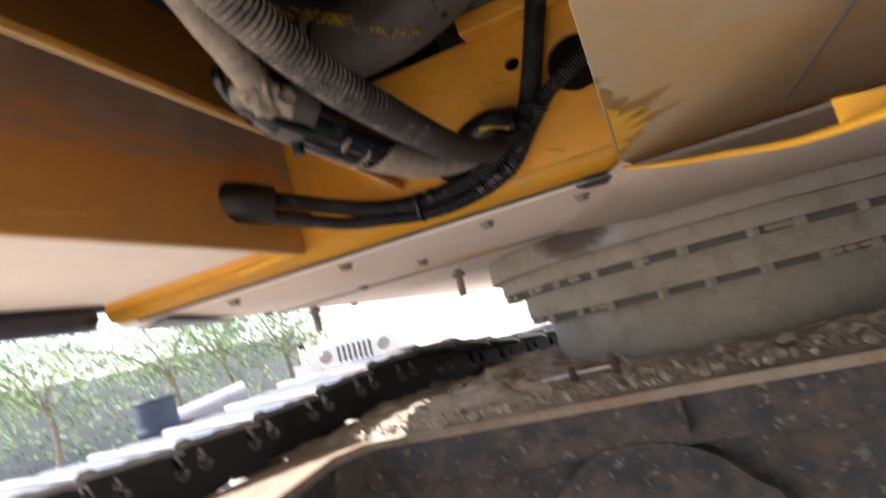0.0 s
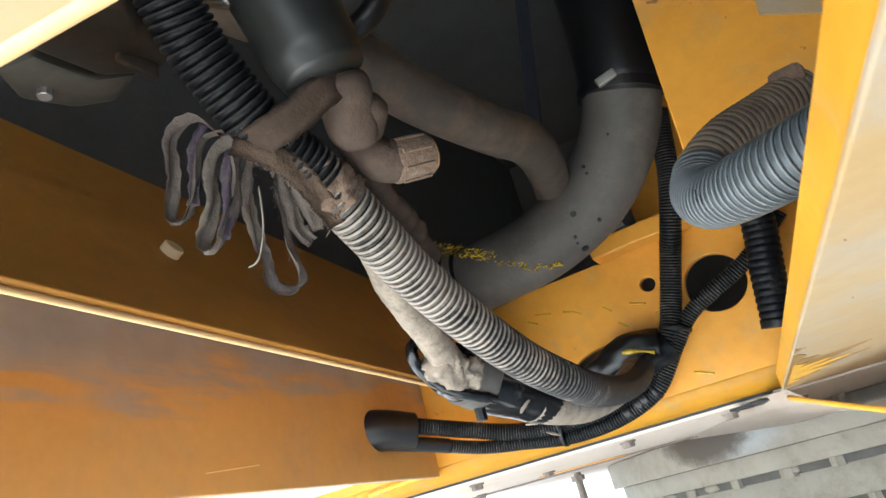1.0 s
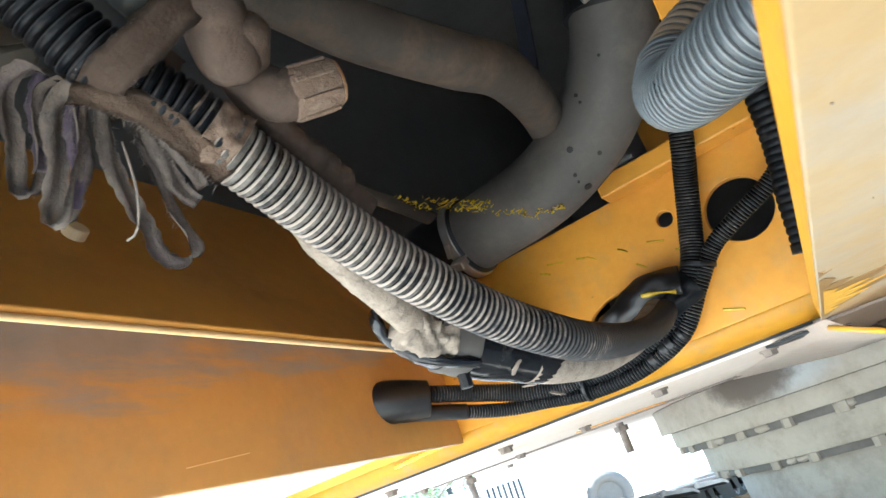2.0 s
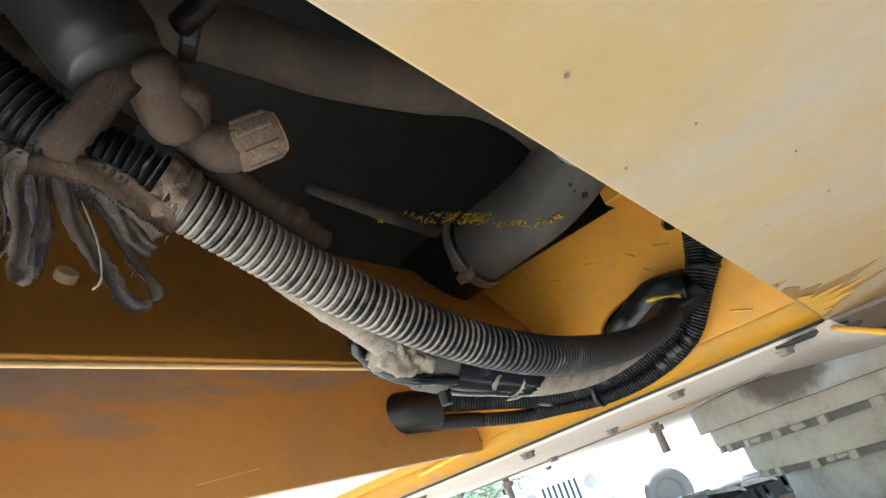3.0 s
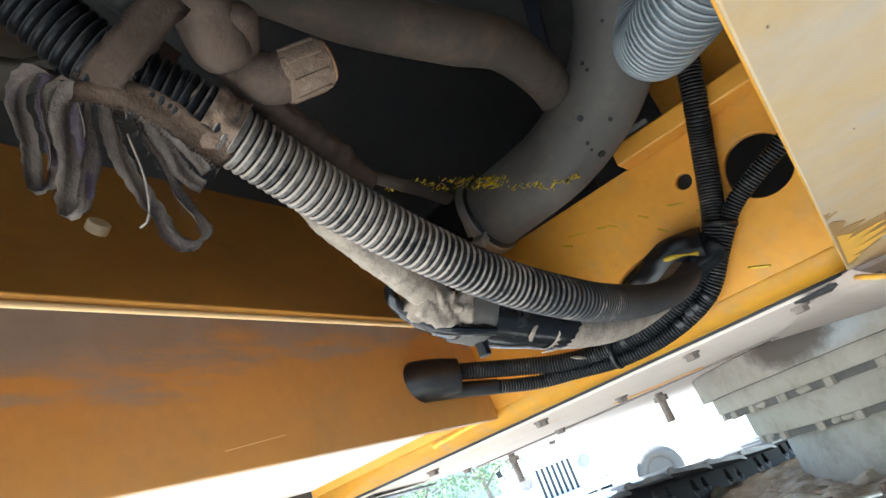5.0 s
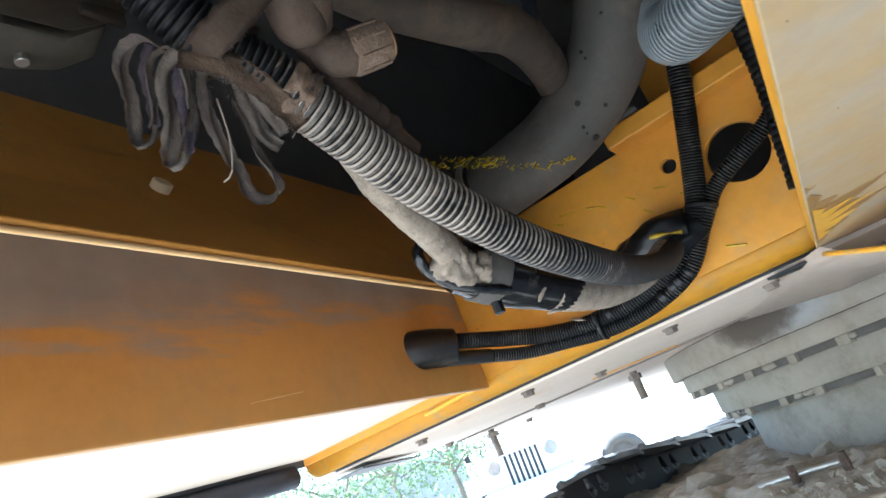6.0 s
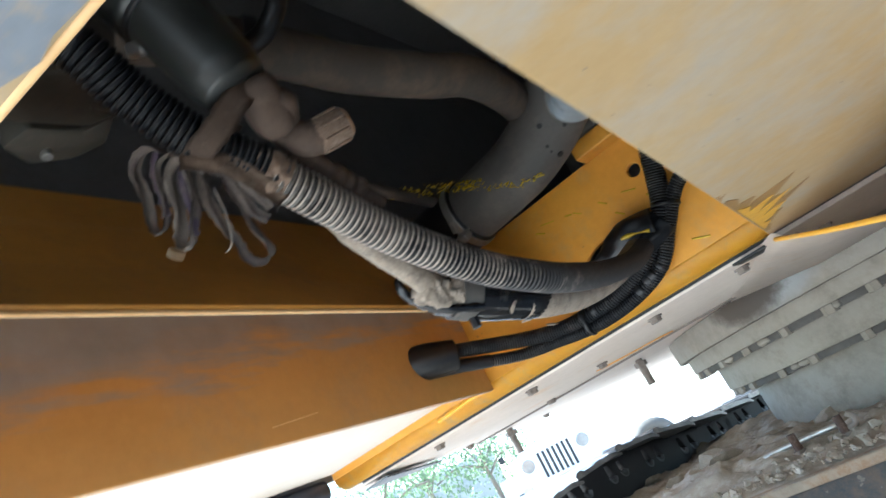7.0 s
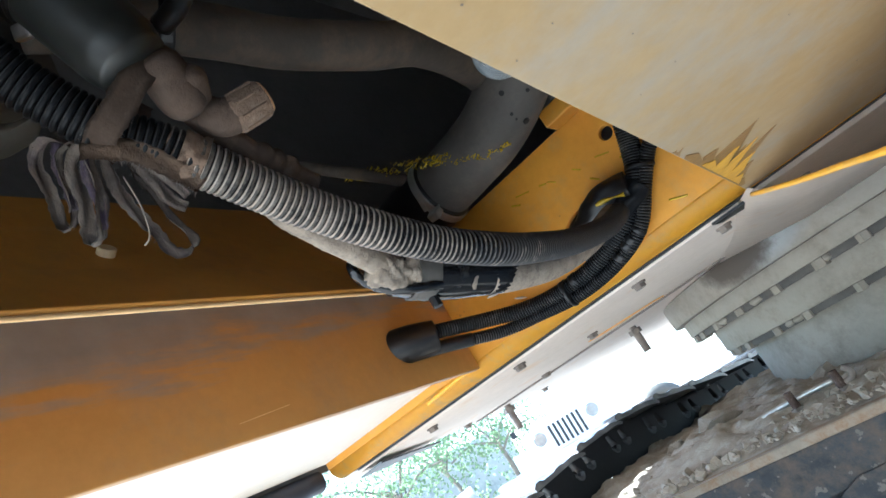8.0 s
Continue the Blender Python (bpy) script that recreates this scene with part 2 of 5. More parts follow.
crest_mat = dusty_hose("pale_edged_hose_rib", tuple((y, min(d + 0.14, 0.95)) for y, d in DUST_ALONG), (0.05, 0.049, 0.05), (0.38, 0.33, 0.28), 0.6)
groove_shade_mat = dusty_hose("hose_groove_shade", DUST_ALONG, (0.004, 0.004, 0.0045), (0.04, 0.035, 0.03), 0.8)
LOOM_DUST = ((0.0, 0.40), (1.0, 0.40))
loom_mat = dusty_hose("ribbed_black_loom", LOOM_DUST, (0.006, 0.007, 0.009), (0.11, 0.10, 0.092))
loom_crest = dusty_hose("pale_loom_rib", ((0.0, 0.55), (1.0, 0.55)), (0.022, 0.024, 0.028), (0.18, 0.168, 0.152), 0.5)
loom_groove_shade = dusty_hose("loom_groove_shade", LOOM_DUST, (0.003, 0.003, 0.0035), (0.05, 0.045, 0.04), 0.8)


def worn_web():
    """Orange paint that is worn to grey primer along the upper part of the plate, with a ragged border."""
    m = mat("orange_paint_worn_to_primer", (0.52, 0.275, 0.07), (0.44, 0.225, 0.055), (0.40, 0.25, 0.11), 0.3, 4, 60, 0.45, bump=0.08)
    nt = m.node_tree
    b = nt.nodes["Principled BSDF"]
    old = b.inputs["Base Color"].links[0].from_socket
    co = nt.nodes.new("ShaderNodeTexCoord").outputs["Object"]
    sep = nt.nodes.new("ShaderNodeSeparateXYZ")
    nt.links.new(co, sep.inputs[0])
    up = nt.nodes.new("ShaderNodeMapRange")
    nt.links.new(sep.outputs["Z"], up.inputs[0])
    up.inputs["From Min"].default_value, up.inputs["From Max"].default_value = 1.00, 1.33
    ahead = nt.nodes.new("ShaderNodeMapRange")
    nt.links.new(sep.outputs["Y"], ahead.inputs[0])
    ahead.inputs["From Min"].default_value, ahead.inputs["From Max"].default_value = 0.1, 0.8
    ahead.inputs["To Min"].default_value, ahead.inputs["To Max"].default_value = 0.06, -0.01
    rag = noise_tex(nt, 8.0, 9, 0.62, None, (1.0, 0.40, 2.6))
    a1, a2 = nt.nodes.new("ShaderNodeMath"), nt.nodes.new("ShaderNodeMath")
    nt.links.new(up.outputs[0], a1.inputs[0])
    nt.links.new(rag, a1.inputs[1])
    nt.links.new(a1.outputs[0], a2.inputs[0])
    nt.links.new(ahead.outputs[0], a2.inputs[1])
    a3 = nt.nodes.new("ShaderNodeMath")
    a3.operation = "MULTIPLY"
    a3.inputs[1].default_value = 0.6
    nt.links.new(a2.outputs[0], a3.inputs[0])
    mask = ramp(nt, a3.outputs[0], [(0.60, (0, 0, 0)), (0.635, (0.45, 0.45, 0.45)), (0.66, (0.72, 0.72, 0.72)), (0.74, (0.90, 0.90, 0.90))])
    grey = ramp(nt, noise_tex(nt, 14, 5, 0.6), [(0.3, (0.21, 0.212, 0.212)), (0.7, (0.30, 0.302, 0.30))])
    nt.links.new(mix(nt, mask, old, grey), b.inputs["Base Color"])
    return m


web_paint = worn_web()


def gritty_flange():
    """Dusty steel with one wedge of dark greasy grit and a bluish rubbed patch beside it."""
    m = mat("dusty_steel_with_grit", (0.285, 0.255, 0.21), (0.215, 0.19, 0.155), (0.16, 0.132, 0.10), 0.36, 6, 70, 0.65, bump=0.2)
    nt = m.node_tree
    b = nt.nodes["Principled BSDF"]
    col = b.inputs["Base Color"].links[0].from_socket
    co = nt.nodes.new("ShaderNodeTexCoord").outputs["Object"]
    rag = noise_tex(nt, 40, 6, 0.75)
    for at, size, colour, rough in (((-0.20, 1.45, 1.03), (0.105, 0.2, 0.05), (0.30, 0.315, 0.32), 0.35), ((-0.268, 1.475, 1.036), (0.105, 0.3, 0.052), (0.05, 0.035, 0.022), 0.7)):
        mp = nt.nodes.new("ShaderNodeMapping")
        mp.inputs["Location"].default_value = tuple(-a / k for a, k in zip(at, size))
        mp.inputs["Scale"].default_value = tuple(1 / k for k in size)
        nt.links.new(co, mp.inputs[0])
        ln = nt.nodes.new("ShaderNodeVectorMath")
        ln.operation = "LENGTH"
        nt.links.new(mp.outputs[0], ln.inputs[0])
        add = nt.nodes.new("ShaderNodeMath")
        add.operation = "MULTIPLY_ADD"
        nt.links.new(rag, add.inputs[0])
        add.inputs[1].default_value = rough
        nt.links.new(ln.outputs["Value"], add.inputs[2])
        half = nt.nodes.new("ShaderNodeMath")
        half.operation = "MULTIPLY"
        half.inputs[1].default_value = 0.5
        nt.links.new(add.outputs[0], half.inputs[0])
        col = mix(nt, ramp(nt, half.outputs[0], [(0.35, (0.8, 0.8, 0.8)), (0.5, (0.4, 0.4, 0.4)), (0.65, (0, 0, 0))] if rough < 0.5 else [(0.5, (0.95, 0.95, 0.95)), (0.58, (0.7, 0.7, 0.7)), (0.72, (0, 0, 0))]), col, colour)
    nt.links.new(col, b.inputs["Base Color"])
    return m


flange_mat = gritty_flange()


# ---- builders ----
def thing(name, label, category, group="", kind="", at=(0, 0, 0)):
    ob = new(name)
    ob.location = at
    ob.empty_display_size = 0.05
    return tagged(ob, label, category, group, kind)


def mesh_of(bm, name, smooth=False):
    me = bpy.data.meshes.new(name)
    bmesh.ops.recalc_face_normals(bm, faces=bm.faces[:])
    bm.to_mesh(me)
    bm.free()
    if smooth:
        me.shade_smooth()
    return me


def part(name, bm, material, parent=None, label="", smooth=False, m=None):
    me = bm if isinstance(bm, bpy.types.Mesh) else mesh_of(bm, name, smooth)
    if not me.materials:
        for one in (material if isinstance(material, tuple) else (material,)):
            me.materials.append(one)
    ob = new(name, me)
    if parent is not None:
        ob.parent = parent
        ob.matrix_parent_inverse = Matrix.Translation(-parent.location) if parent.parent is None else Matrix()
    if m is not None:
        ob.matrix_basis = m
    if label:
        ob["label"] = label
    return ob


def box(x0, x1, y0, y1, z0, z1, bev=0.0, bm=None):
    bm = bm or bmesh.new()
    r = bmesh.ops.create_cube(bm, size=1.0, matrix=Matrix.Translation(((x0 + x1) / 2, (y0 + y1) / 2, (z0 + z1) / 2)) @ Matrix.Diagonal((x1 - x0, y1 - y0, z1 - z0, 1)))
    if bev:
        es = {e for v in r["verts"] for e in v.link_edges}
        bmesh.ops.bevel(bm, geom=list(es), offset=bev, segments=2, affect="EDGES", profile=0.5)
    return bm


def prism(poly, z0, z1, bev=0.0, m=None):
    """A slab with the outline poly (x, y), from z0 to z1, set by m."""
    bm = bmesh.new()
    f = bm.faces.new([bm.verts.new((x, y, z0)) for x, y in poly])
    r = bmesh.ops.extrude_face_region(bm, geom=[f])
    bmesh.ops.translate(bm, vec=(0, 0, z1 - z0), verts=[v for v in r["geom"] if isinstance(v, bmesh.types.BMVert)])
    if bev:
        bmesh.ops.bevel(bm, geom=bm.edges[:], offset=bev, segments=2, affect="EDGES", profile=0.5)
    if m is not None:
        bmesh.ops.transform(bm, matrix=m, verts=bm.verts[:])
    return bm


def holed_plate(name, outline, holes, thick, m, bevel=0.0015):
    """A plate with holes cut through it: outline and holes in its own plane (x, y), laid into the world by m."""
    cu = bpy.data.curves.new(name, "CURVE")
    cu.dimensions, cu.fill_mode, cu.extrude, cu.bevel_depth, cu.bevel_resolution = "2D", "BOTH", thick / 2 - bevel, bevel, 1
    for pts in (outline, *holes):
        sp = cu.splines.new("POLY")
        sp.points.add(len(pts) - 1)
        for p, (x, y) in zip(sp.points, pts):
            p.co = (x, y, 0, 1)
        sp.use_cyclic_u = True
    ob = bpy.data.objects.new(name + "_outline", cu)
    scene.collection.objects.link(ob)
    bpy.context.view_layer.update()
    me = bpy.data.meshes.new_from_object(ob.evaluated_get(bpy.context.evaluated_depsgraph_get()))
    me.transform(m)
    me.materials.clear()
    bpy.data.objects.remove(ob)
    bpy.data.curves.remove(cu)
    return me


def ellipse(cx, cy, rx, ry=None, n=28, turn=0.0):
    ry = ry or rx
    c, s = math.cos(turn), math.sin(turn)
    return [(cx + c * rx * math.cos(a) - s * ry * math.sin(a), cy + s * rx * math.cos(a) + c * ry * math.sin(a)) for a in (2 * math.pi * k / n for k in range(n))]


def spline(points, step):
    """Evenly spaced points along a smooth curve through the given ones."""
    P = [Vector(p) for p in points]
    P = [2 * P[0] - P[1], *P, 2 * P[-1] - P[-2]]
    dense = []
    for k in range(1, len(P) - 2):
        a, b, c, d = P[k - 1:k + 3]
        for j in range(40):
            t = j / 40
            dense.append(0.5 * (2 * b + (c - a) * t + (2 * a - 5 * b + 4 * c - d) * t * t + (3 * b - a - 3 * c + d) * t ** 3))
    dense.append(P[-2])
    out, need = [dense[0]], step
    for a, b in zip(dense, dense[1:]):
        gap = (b - a).length
        while gap >= need:
            a = a + (b - a) * (need / gap)
            out.append(a)
            gap, need = (b - a).length, step
        need -= gap
    out.append(dense[-1])
    return out


def sweep(points, radius, step=0.006, seg=20, caps=True, bm=None, groove=None):
    """A tube along a smooth curve; radius: a number or a function of the length along it and the angle."""
    bm = bm or bmesh.new()
    pts = spline(points, step)
    up = Vector((0, 0, 1)) if abs((pts[1] - pts[0]).normalized().z) < 0.9 else Vector((1, 0, 0))
    rings, s, lens = [], 0.0, []
    for k, p in enumerate(pts):
        d = (pts[min(k + 1, len(pts) - 1)] - pts[max(k - 1, 0)]).normalized()
        side = d.cross(up).normalized()
        up = side.cross(d).normalized()
        if k:
            s += (p - pts[k - 1]).length
        ring = []
        lens.append(s)
        for j in range(seg):
            a = 2 * math.pi * j / seg
            r = radius(s, a) if callable(radius) else radius
            ring.append(bm.verts.new(p + r * (math.cos(a) * side + math.sin(a) * up)))
        rings.append(ring)
    for k, (A, B) in enumerate(zip(rings, rings[1:])):
        for j in range(seg):
            f = bm.faces.new((A[j], A[(j + 1) % seg], B[(j + 1) % seg], B[j]))
            # groove faces take the shade colour, one flank the pale one
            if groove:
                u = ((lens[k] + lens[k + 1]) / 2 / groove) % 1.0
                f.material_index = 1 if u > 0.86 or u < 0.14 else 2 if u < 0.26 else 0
    if caps:
        bm.faces.new(rings[0][::-1])
        bm.faces.new(rings[-1])
    return bm


def ribbed(r, pitch, depth, r_end=None, length=1.0):
    """The outline of corrugated tube: round-backed ribs with narrow grooves; r may taper to r_end over a length."""
    def f(s, a):
        u = (s / pitch) % 1.0
        here = r if r_end is None else r + (r_end - r) * min(s / length, 1.0)
        return here - depth * abs(2 * u - 1) ** 3.2
    return f


def smooth_by_angle(ob, degrees=40):
    me = ob.data
    bm = bmesh.new()
    bm.from_mesh(me)
    for f in bm.faces:
        f.smooth = True
    for e in bm.edges:
        e.smooth = e.calc_face_angle(0) < radians(degrees)
    bm.to_mesh(me)
    bm.free()
    return ob


def cyl(r0, r1, depth, seg=24, m=None, bev=0.0, bm=None):
    bm = bm or bmesh.new()
    r = bmesh.ops.create_cone(bm, cap_ends=True, segments=seg, radius1=r0, radius2=r1, depth=depth)
    if bev:
        es = {e for v in r["verts"] for e in v.link_edges if abs(e.verts[0].co.z - e.verts[1].co.z) < 1e-6}
        bv = bmesh.ops.bevel(bm, geom=list(es), offset=bev, segments=2, affect="EDGES", profile=0.5)
    if m is not None:
        bmesh.ops.transform(bm, matrix=m, verts=bm.verts[:] if bev else r["verts"])
    return bm


def hexbolt(r, h):
    bm = cyl(r, r, h, 6, Matrix.Translation((0, 0, -h / 2)), 0.0012)
    cyl(r * 1.25, r * 1.25, 0.003, 18, Matrix.Translation((0, 0, -0.0015)), 0, bm)
    return bm


def along(a, b):
    """The pose that lays a z-axis on the line from a to b, at its middle."""
    a, b = Vector(a), Vector(b)
    return Matrix.Translation((a + b) / 2) @ (b - a).to_track_quat("Z", "Y").to_matrix().to_4x4()

# ---- ground ----
bm = bmesh.new()
bmesh.ops.create_grid(bm, x_segments=60, y_segments=60, size=1.0)
for v in bm.verts:
    v.co = Vector((math.copysign(abs(v.co.x) ** 3, v.co.x) * 600, math.copysign(abs(v.co.y) ** 3, v.co.y) * 600, 0))
    v.co.z = 0.05 * noise.noise(v.co * 0.4) if 2.5 < v.co.length < 60 else 0
tagged(part("ground", bm, ground_mat, None, smooth=True), "pale dry earth yard in full sun", "ground", kind="structure")

# ---- upper frame of the excavator ----
Z_UNDER = 1.05
WEB_Y = 0.886
frame_ob = thing("excavator_upper_frame", "orange painted steel frame of an excavator seen from below", "machine frame", kind="structure")

web_m = Matrix(((1, 0, 0, 0), (0, 0, 1, WEB_Y + 0.006), (0, 1, 0, 0), (0, 0, 0, 1)))
web_holes = [ellipse(-0.166, 1.244, 0.0125), ellipse(-0.079, 1.2125, 0.0425, n=40), ellipse(-0.262, 1.152, 0.062, 0.029, 28, 0.1)]
part("front_web", holed_plate("front_web", [(-1.05, 1.085), (0.9, 1.085), (0.9, 1.30), (-1.05, 1.30)], web_holes, 0.012, web_m), orange, frame_ob, "orange painted web plate with cable holes")
# its rounded lower lip, which turns under towards the ring
bm = bmesh.new()
rows = []
for k in range(9):
    a = math.pi / 2 * k / 8
    rows.append((WEB_Y + 0.03 * (1 - math.cos(a)), 1.087 - 0.03 * math.sin(a)))
cols = [[bm.verts.new((x, y, z)) for y, z in rows] for x in (-1.05, -0.8, -0.6, -0.3, 0.0, 0.9)]
for A, B in zip(cols, cols[1:]):
    for j in range(8):
        bm.faces.new((A[j], B[j], B[j + 1], A[j + 1]))
bmesh.ops.solidify(bm, geom=bm.faces[:], thickness=-0.008)
part("web_lip", bm, yellow, frame_ob, "bright yellow rounded lower lip", smooth=True)
# black strip laid in where the slit is only shaded
part("slit_strip", box(-1.02, 0.9, WEB_Y + 0.032, WEB_Y + 0.05, 1.057, 1.075), rubber, frame_ob, "black strip standing in for the shaded gap beside the lip")
# welded seam at the corner of the two webs
part("weld_bead", sweep([(-0.588, 0.884, 1.15), (-0.590, 0.884, 1.11), (-0.592, 0.884, 1.082), (-0.64, 0.884, 1.078), (-0.72, 0.884, 1.074)], lambda s, a: 0.004 + 0.001 * math.sin(s * 900), 0.002, 10), yellow, frame_ob, "lumpy weld bead", smooth=True)
# flange bar on top of the web and the plate behind it
part("web_flange", box(-0.222, 0.05, 0.846, 0.884, 1.297, 1.325, 0.003), orange, frame_ob, "orange bent flange")
part("flange_slot", box(-0.190, -0.160, 0.8445, 0.8465, 1.327, 1.333, 0), void_mat, frame_ob)
part("back_plate", box(-0.155, 0.3, 0.93, 0.94, 1.325, 1.62), orange, frame_ob, "orange plate inside the bay")
part("inner_rail", box(-0.62, -0.225, 0.80, 0.88, 1.335, 1.36, 0.004), void_mat, frame_ob)

# second black strip that draws the slit's shade as a thin line
part("slit_shade", box(-1.02, -0.07, 0.930, 0.9355, 1.0542, 1.064, 0.001), rubber, frame_ob, "thin black strip for the shade in the slit beside the lip")
# the two long plates on the other side of the opening
def strip(name, y0, y1, xz_of, material, label, thick, holes=()):
    """A long plate between two edges given at y0 and y1: lower and upper (x, z) pairs."""
    bm = bmesh.new()
    vs = []
    for y in (y0, y1):
        (xa, za), (xb, zb) = xz_of(y)
        n = Vector((zb - za, 0, xa - xb)).normalized() * thick
        vs.append([bm.verts.new((xa, y, za)), bm.verts.new((xb, y, zb)), bm.verts.new((xb - n.x, y, zb - n.z)), bm.verts.new((xa - n.x, y, za - n.z))])
    A, B = vs
    for j in range(4):
        bm.faces.new((A[j], A[(j + 1) % 4], B[(j + 1) % 4], B[j]))
    bm.faces.new(A)
    bm.faces.new(B[::-1])
    bmesh.ops.bevel(bm, geom=bm.edges[:], offset=0.0012, segments=2, affect="EDGES", profile=0.5)
    return part(name, bm, material, frame_ob, label)


def near_edge(y):
    return -0.277 - 0.117 * y


strip("slanted_plate", -0.9, 0.884, lambda y: ((near_edge(y), 1.121), (near_edge(y) - 0.115, 1.298 + 0.02 * y)), brown, "dark orange slanted plate with a bright lower edge", -0.006)
# pale strip that puts the ground's light on the edge into colour
part("plate_edge", sweep([(near_edge(-0.9) + 0.001, -0.9, 1.1205), (near_edge(0) + 0.001, 0.0, 1.1205), (near_edge(0.88) + 0.001, 0.88, 1.1205)], 0.0019, 0.1, 10), lit_edge_and_scratch, frame_ob, "lower edge of the slanted plate, coloured pale as if lit", smooth=True)
# no real plug: a pale disc in place of a hole with light behind
lit_hole_at = Vector((near_edge(0.2) - 0.048, 0.2, 1.199))
lit_hole_n = Vector((0.834, 0.098, 0.542)).normalized()
part("plug", cyl(0.0072, 0.0072, 0.008, 24, along(lit_hole_at + lit_hole_n * -0.002, lit_hole_at + lit_hole_n * 0.010), 0.001), lit_hole, frame_ob, "small pale disc standing in for a hole with light behind it", smooth=False)

outer_x = lambda y: -0.505 - 0.088 * y
om = Matrix(((-0.0877, 0, 1, outer_x(0)), (0.9961, 0, 0.0877, 0), (0, 1, 0, 0), (0, 0, 0, 1)))
part("side_web", holed_plate("side_web", [(-0.9, 1.072), (0.884, 1.072), (0.884, 1.36), (-0.9, 1.36)], [ellipse(0.722, 1.142, 0.036, 0.030)], 0.012, om), web_paint, frame_ob, "orange web plate worn to grey primer")
# deep behind that web
part("side_web_dark", box(-0.80, -0.79, -0.9, 0.88, 1.11, 1.5), void_mat, frame_ob)
part("side_underside", box(-1.045, -0.60, -0.9, 0.884, 1.098, 1.108), lit_dust, frame_ob, "dust-covered underside plate")
part("edge_tube", sweep([(-1.06, -0.9, 1.072), (-1.062, 0.2, 1.072), (-1.062, 0.86, 1.072)], 0.022, 0.1, 16), blue_tube, frame_ob, "dark blue tube along the plate's edge", smooth=True)

# underside round the slewing ring
part("bottom_plate", box(-1.08, 1.795, WEB_Y + 0.05, 3.4, Z_UNDER, Z_UNDER + 0.014, 0.002), underside, frame_ob, "dust-covered bottom plate")
part("seam_strip", box(-1.08, 0.6, 1.44, 1.455, Z_UNDER - 0.004, Z_UNDER - 0.0005), bolt_mat, frame_ob)
part("orange_scrape", prism([(-0.60, 1.335), (-0.585, 1.375), (-0.42, 1.415), (-0.44, 1.39)], Z_UNDER - 0.0025, Z_UNDER - 0.0005), orange, frame_ob, "strip of bare orange paint")
for a, b in (((-0.5285, 0.375, 1.090), (-0.5345, 0.45, 1.096)),):
    part("scratch", sweep([a, b], 0.0005, 0.02, 6), lit_edge_and_scratch, frame_ob, "fine pale scratch")
bolt_me = mesh_of(hexbolt(0.0105, 0.010), "frame_bolt")
for x, y in ((-0.786, 1.411), (-1.06, 1.38), (-1.05, 1.80), (-0.57, 0.985), (-0.30, 1.00), (-0.142, 1.02), (-0.54, 1.25), (-0.84, 1.0)):
    part("bolt", bolt_me, bolt_mat, frame_ob, m=pose(x, y, Z_UNDER, 0, 0, x * 300))
for x, y in ((-0.635, 1.68), (-1.035, 1.55)):
    pin = part("hanging_bolt", cyl(0.011, 0.010, 0.075, 14, Matrix.Translation((x, y, Z_UNDER - 0.0375)), 0.002), bolt_mat, frame_ob, "long hanging bolt")
    part("nut", cyl(0.018, 0.018, 0.014, 6, Matrix.Translation((x, y, Z_UNDER - 0.015)), 0.001), bolt_mat, pin)
part("torn_flap", prism([(-1.03, 0.94), (-0.93, 0.915), (-1.05, 1.24), (-1.06, 1.2)], Z_UNDER - 0.012, Z_UNDER - 0.008), rubber, frame_ob, "torn black rubber flap")

part("torn_seal", prism([(-0.128, 0.902), (-0.06, 0.900), (-0.048, 0.945), (-0.075, 0.957), (-0.122, 0.938)], 1.0435, 1.0470, 0.0005), rubber, frame_ob, "torn black seal in the corner of the lip")

# unseen body above, a plain box added to shut out the sky
hull = [("light_block_wall", box(-1.10, -1.085, -2.2, 3.4, 1.09, 2.9)), ("light_block_wall", box(1.8, 1.815, -2.2, 3.4, 1.0, 2.9)), ("light_block_wall", box(-1.085, 1.8, -2.215, -2.2, 1.05, 2.9)), ("light_block_wall", box(-1.085, 1.8, 3.4, 3.415, 1.05, 2.9)), ("light_block_roof", box(-1.10, 1.815, -2.215, 3.415, 2.9, 2.93))]
for nm, b in hull:
    part(nm, b, void_mat, frame_ob)
# outer panels, unseen, added to dress the box
for b in (box(-1.125, -1.10, -2.2, 3.4, 1.12, 2.9, 0.004), box(1.815, 1.84, -2.2, 3.4, 1.05, 2.9, 0.004), box(-1.10, 1.815, -2.24, -2.215, 1.08, 2.9, 0.004), box(-1.10, 1.815, 3.415, 3.44, 1.08, 2.9, 0.004), box(-1.125, 1.84, -2.24, 3.44, 2.93, 2.96, 0.004)):
    part("added_body_panel", b, orange, frame_ob, "orange outer body panel, added out of view")
# unseen bottom plates added to close the box against light
part("added_rear_underside", box(-1.045, -0.02, -2.2, -0.905, 1.07, 1.08), underside, frame_ob)
part("added_rear_underside", box(0.45, 1.795, -2.2, 0.88, 1.06, 1.07), underside, frame_ob)

# ---- belly covers ----
def cover_edge(y):
    return 0.021 - 0.09 * y


cover = thing("belly_cover", "dusty yellow sheet steel belly cover with scraped paint", "cover", at=(0.1, 0.3, 1.047))
bm = prism([(cover_edge(-0.3), -0.3), (cover_edge(0.84), 0.84), (0.42, 0.84), (0.42, -0.3)], 1.047, 1.050, 0.0008)
part("plate", bm, cream, cover)
part("crease", prism([(0.160, 0.45), (0.163, 0.45), (0.137, 0.76), (0.134, 0.76)], 1.0445, 1.0465), void_mat, cover, "narrow dark joint")
bm = bmesh.new()
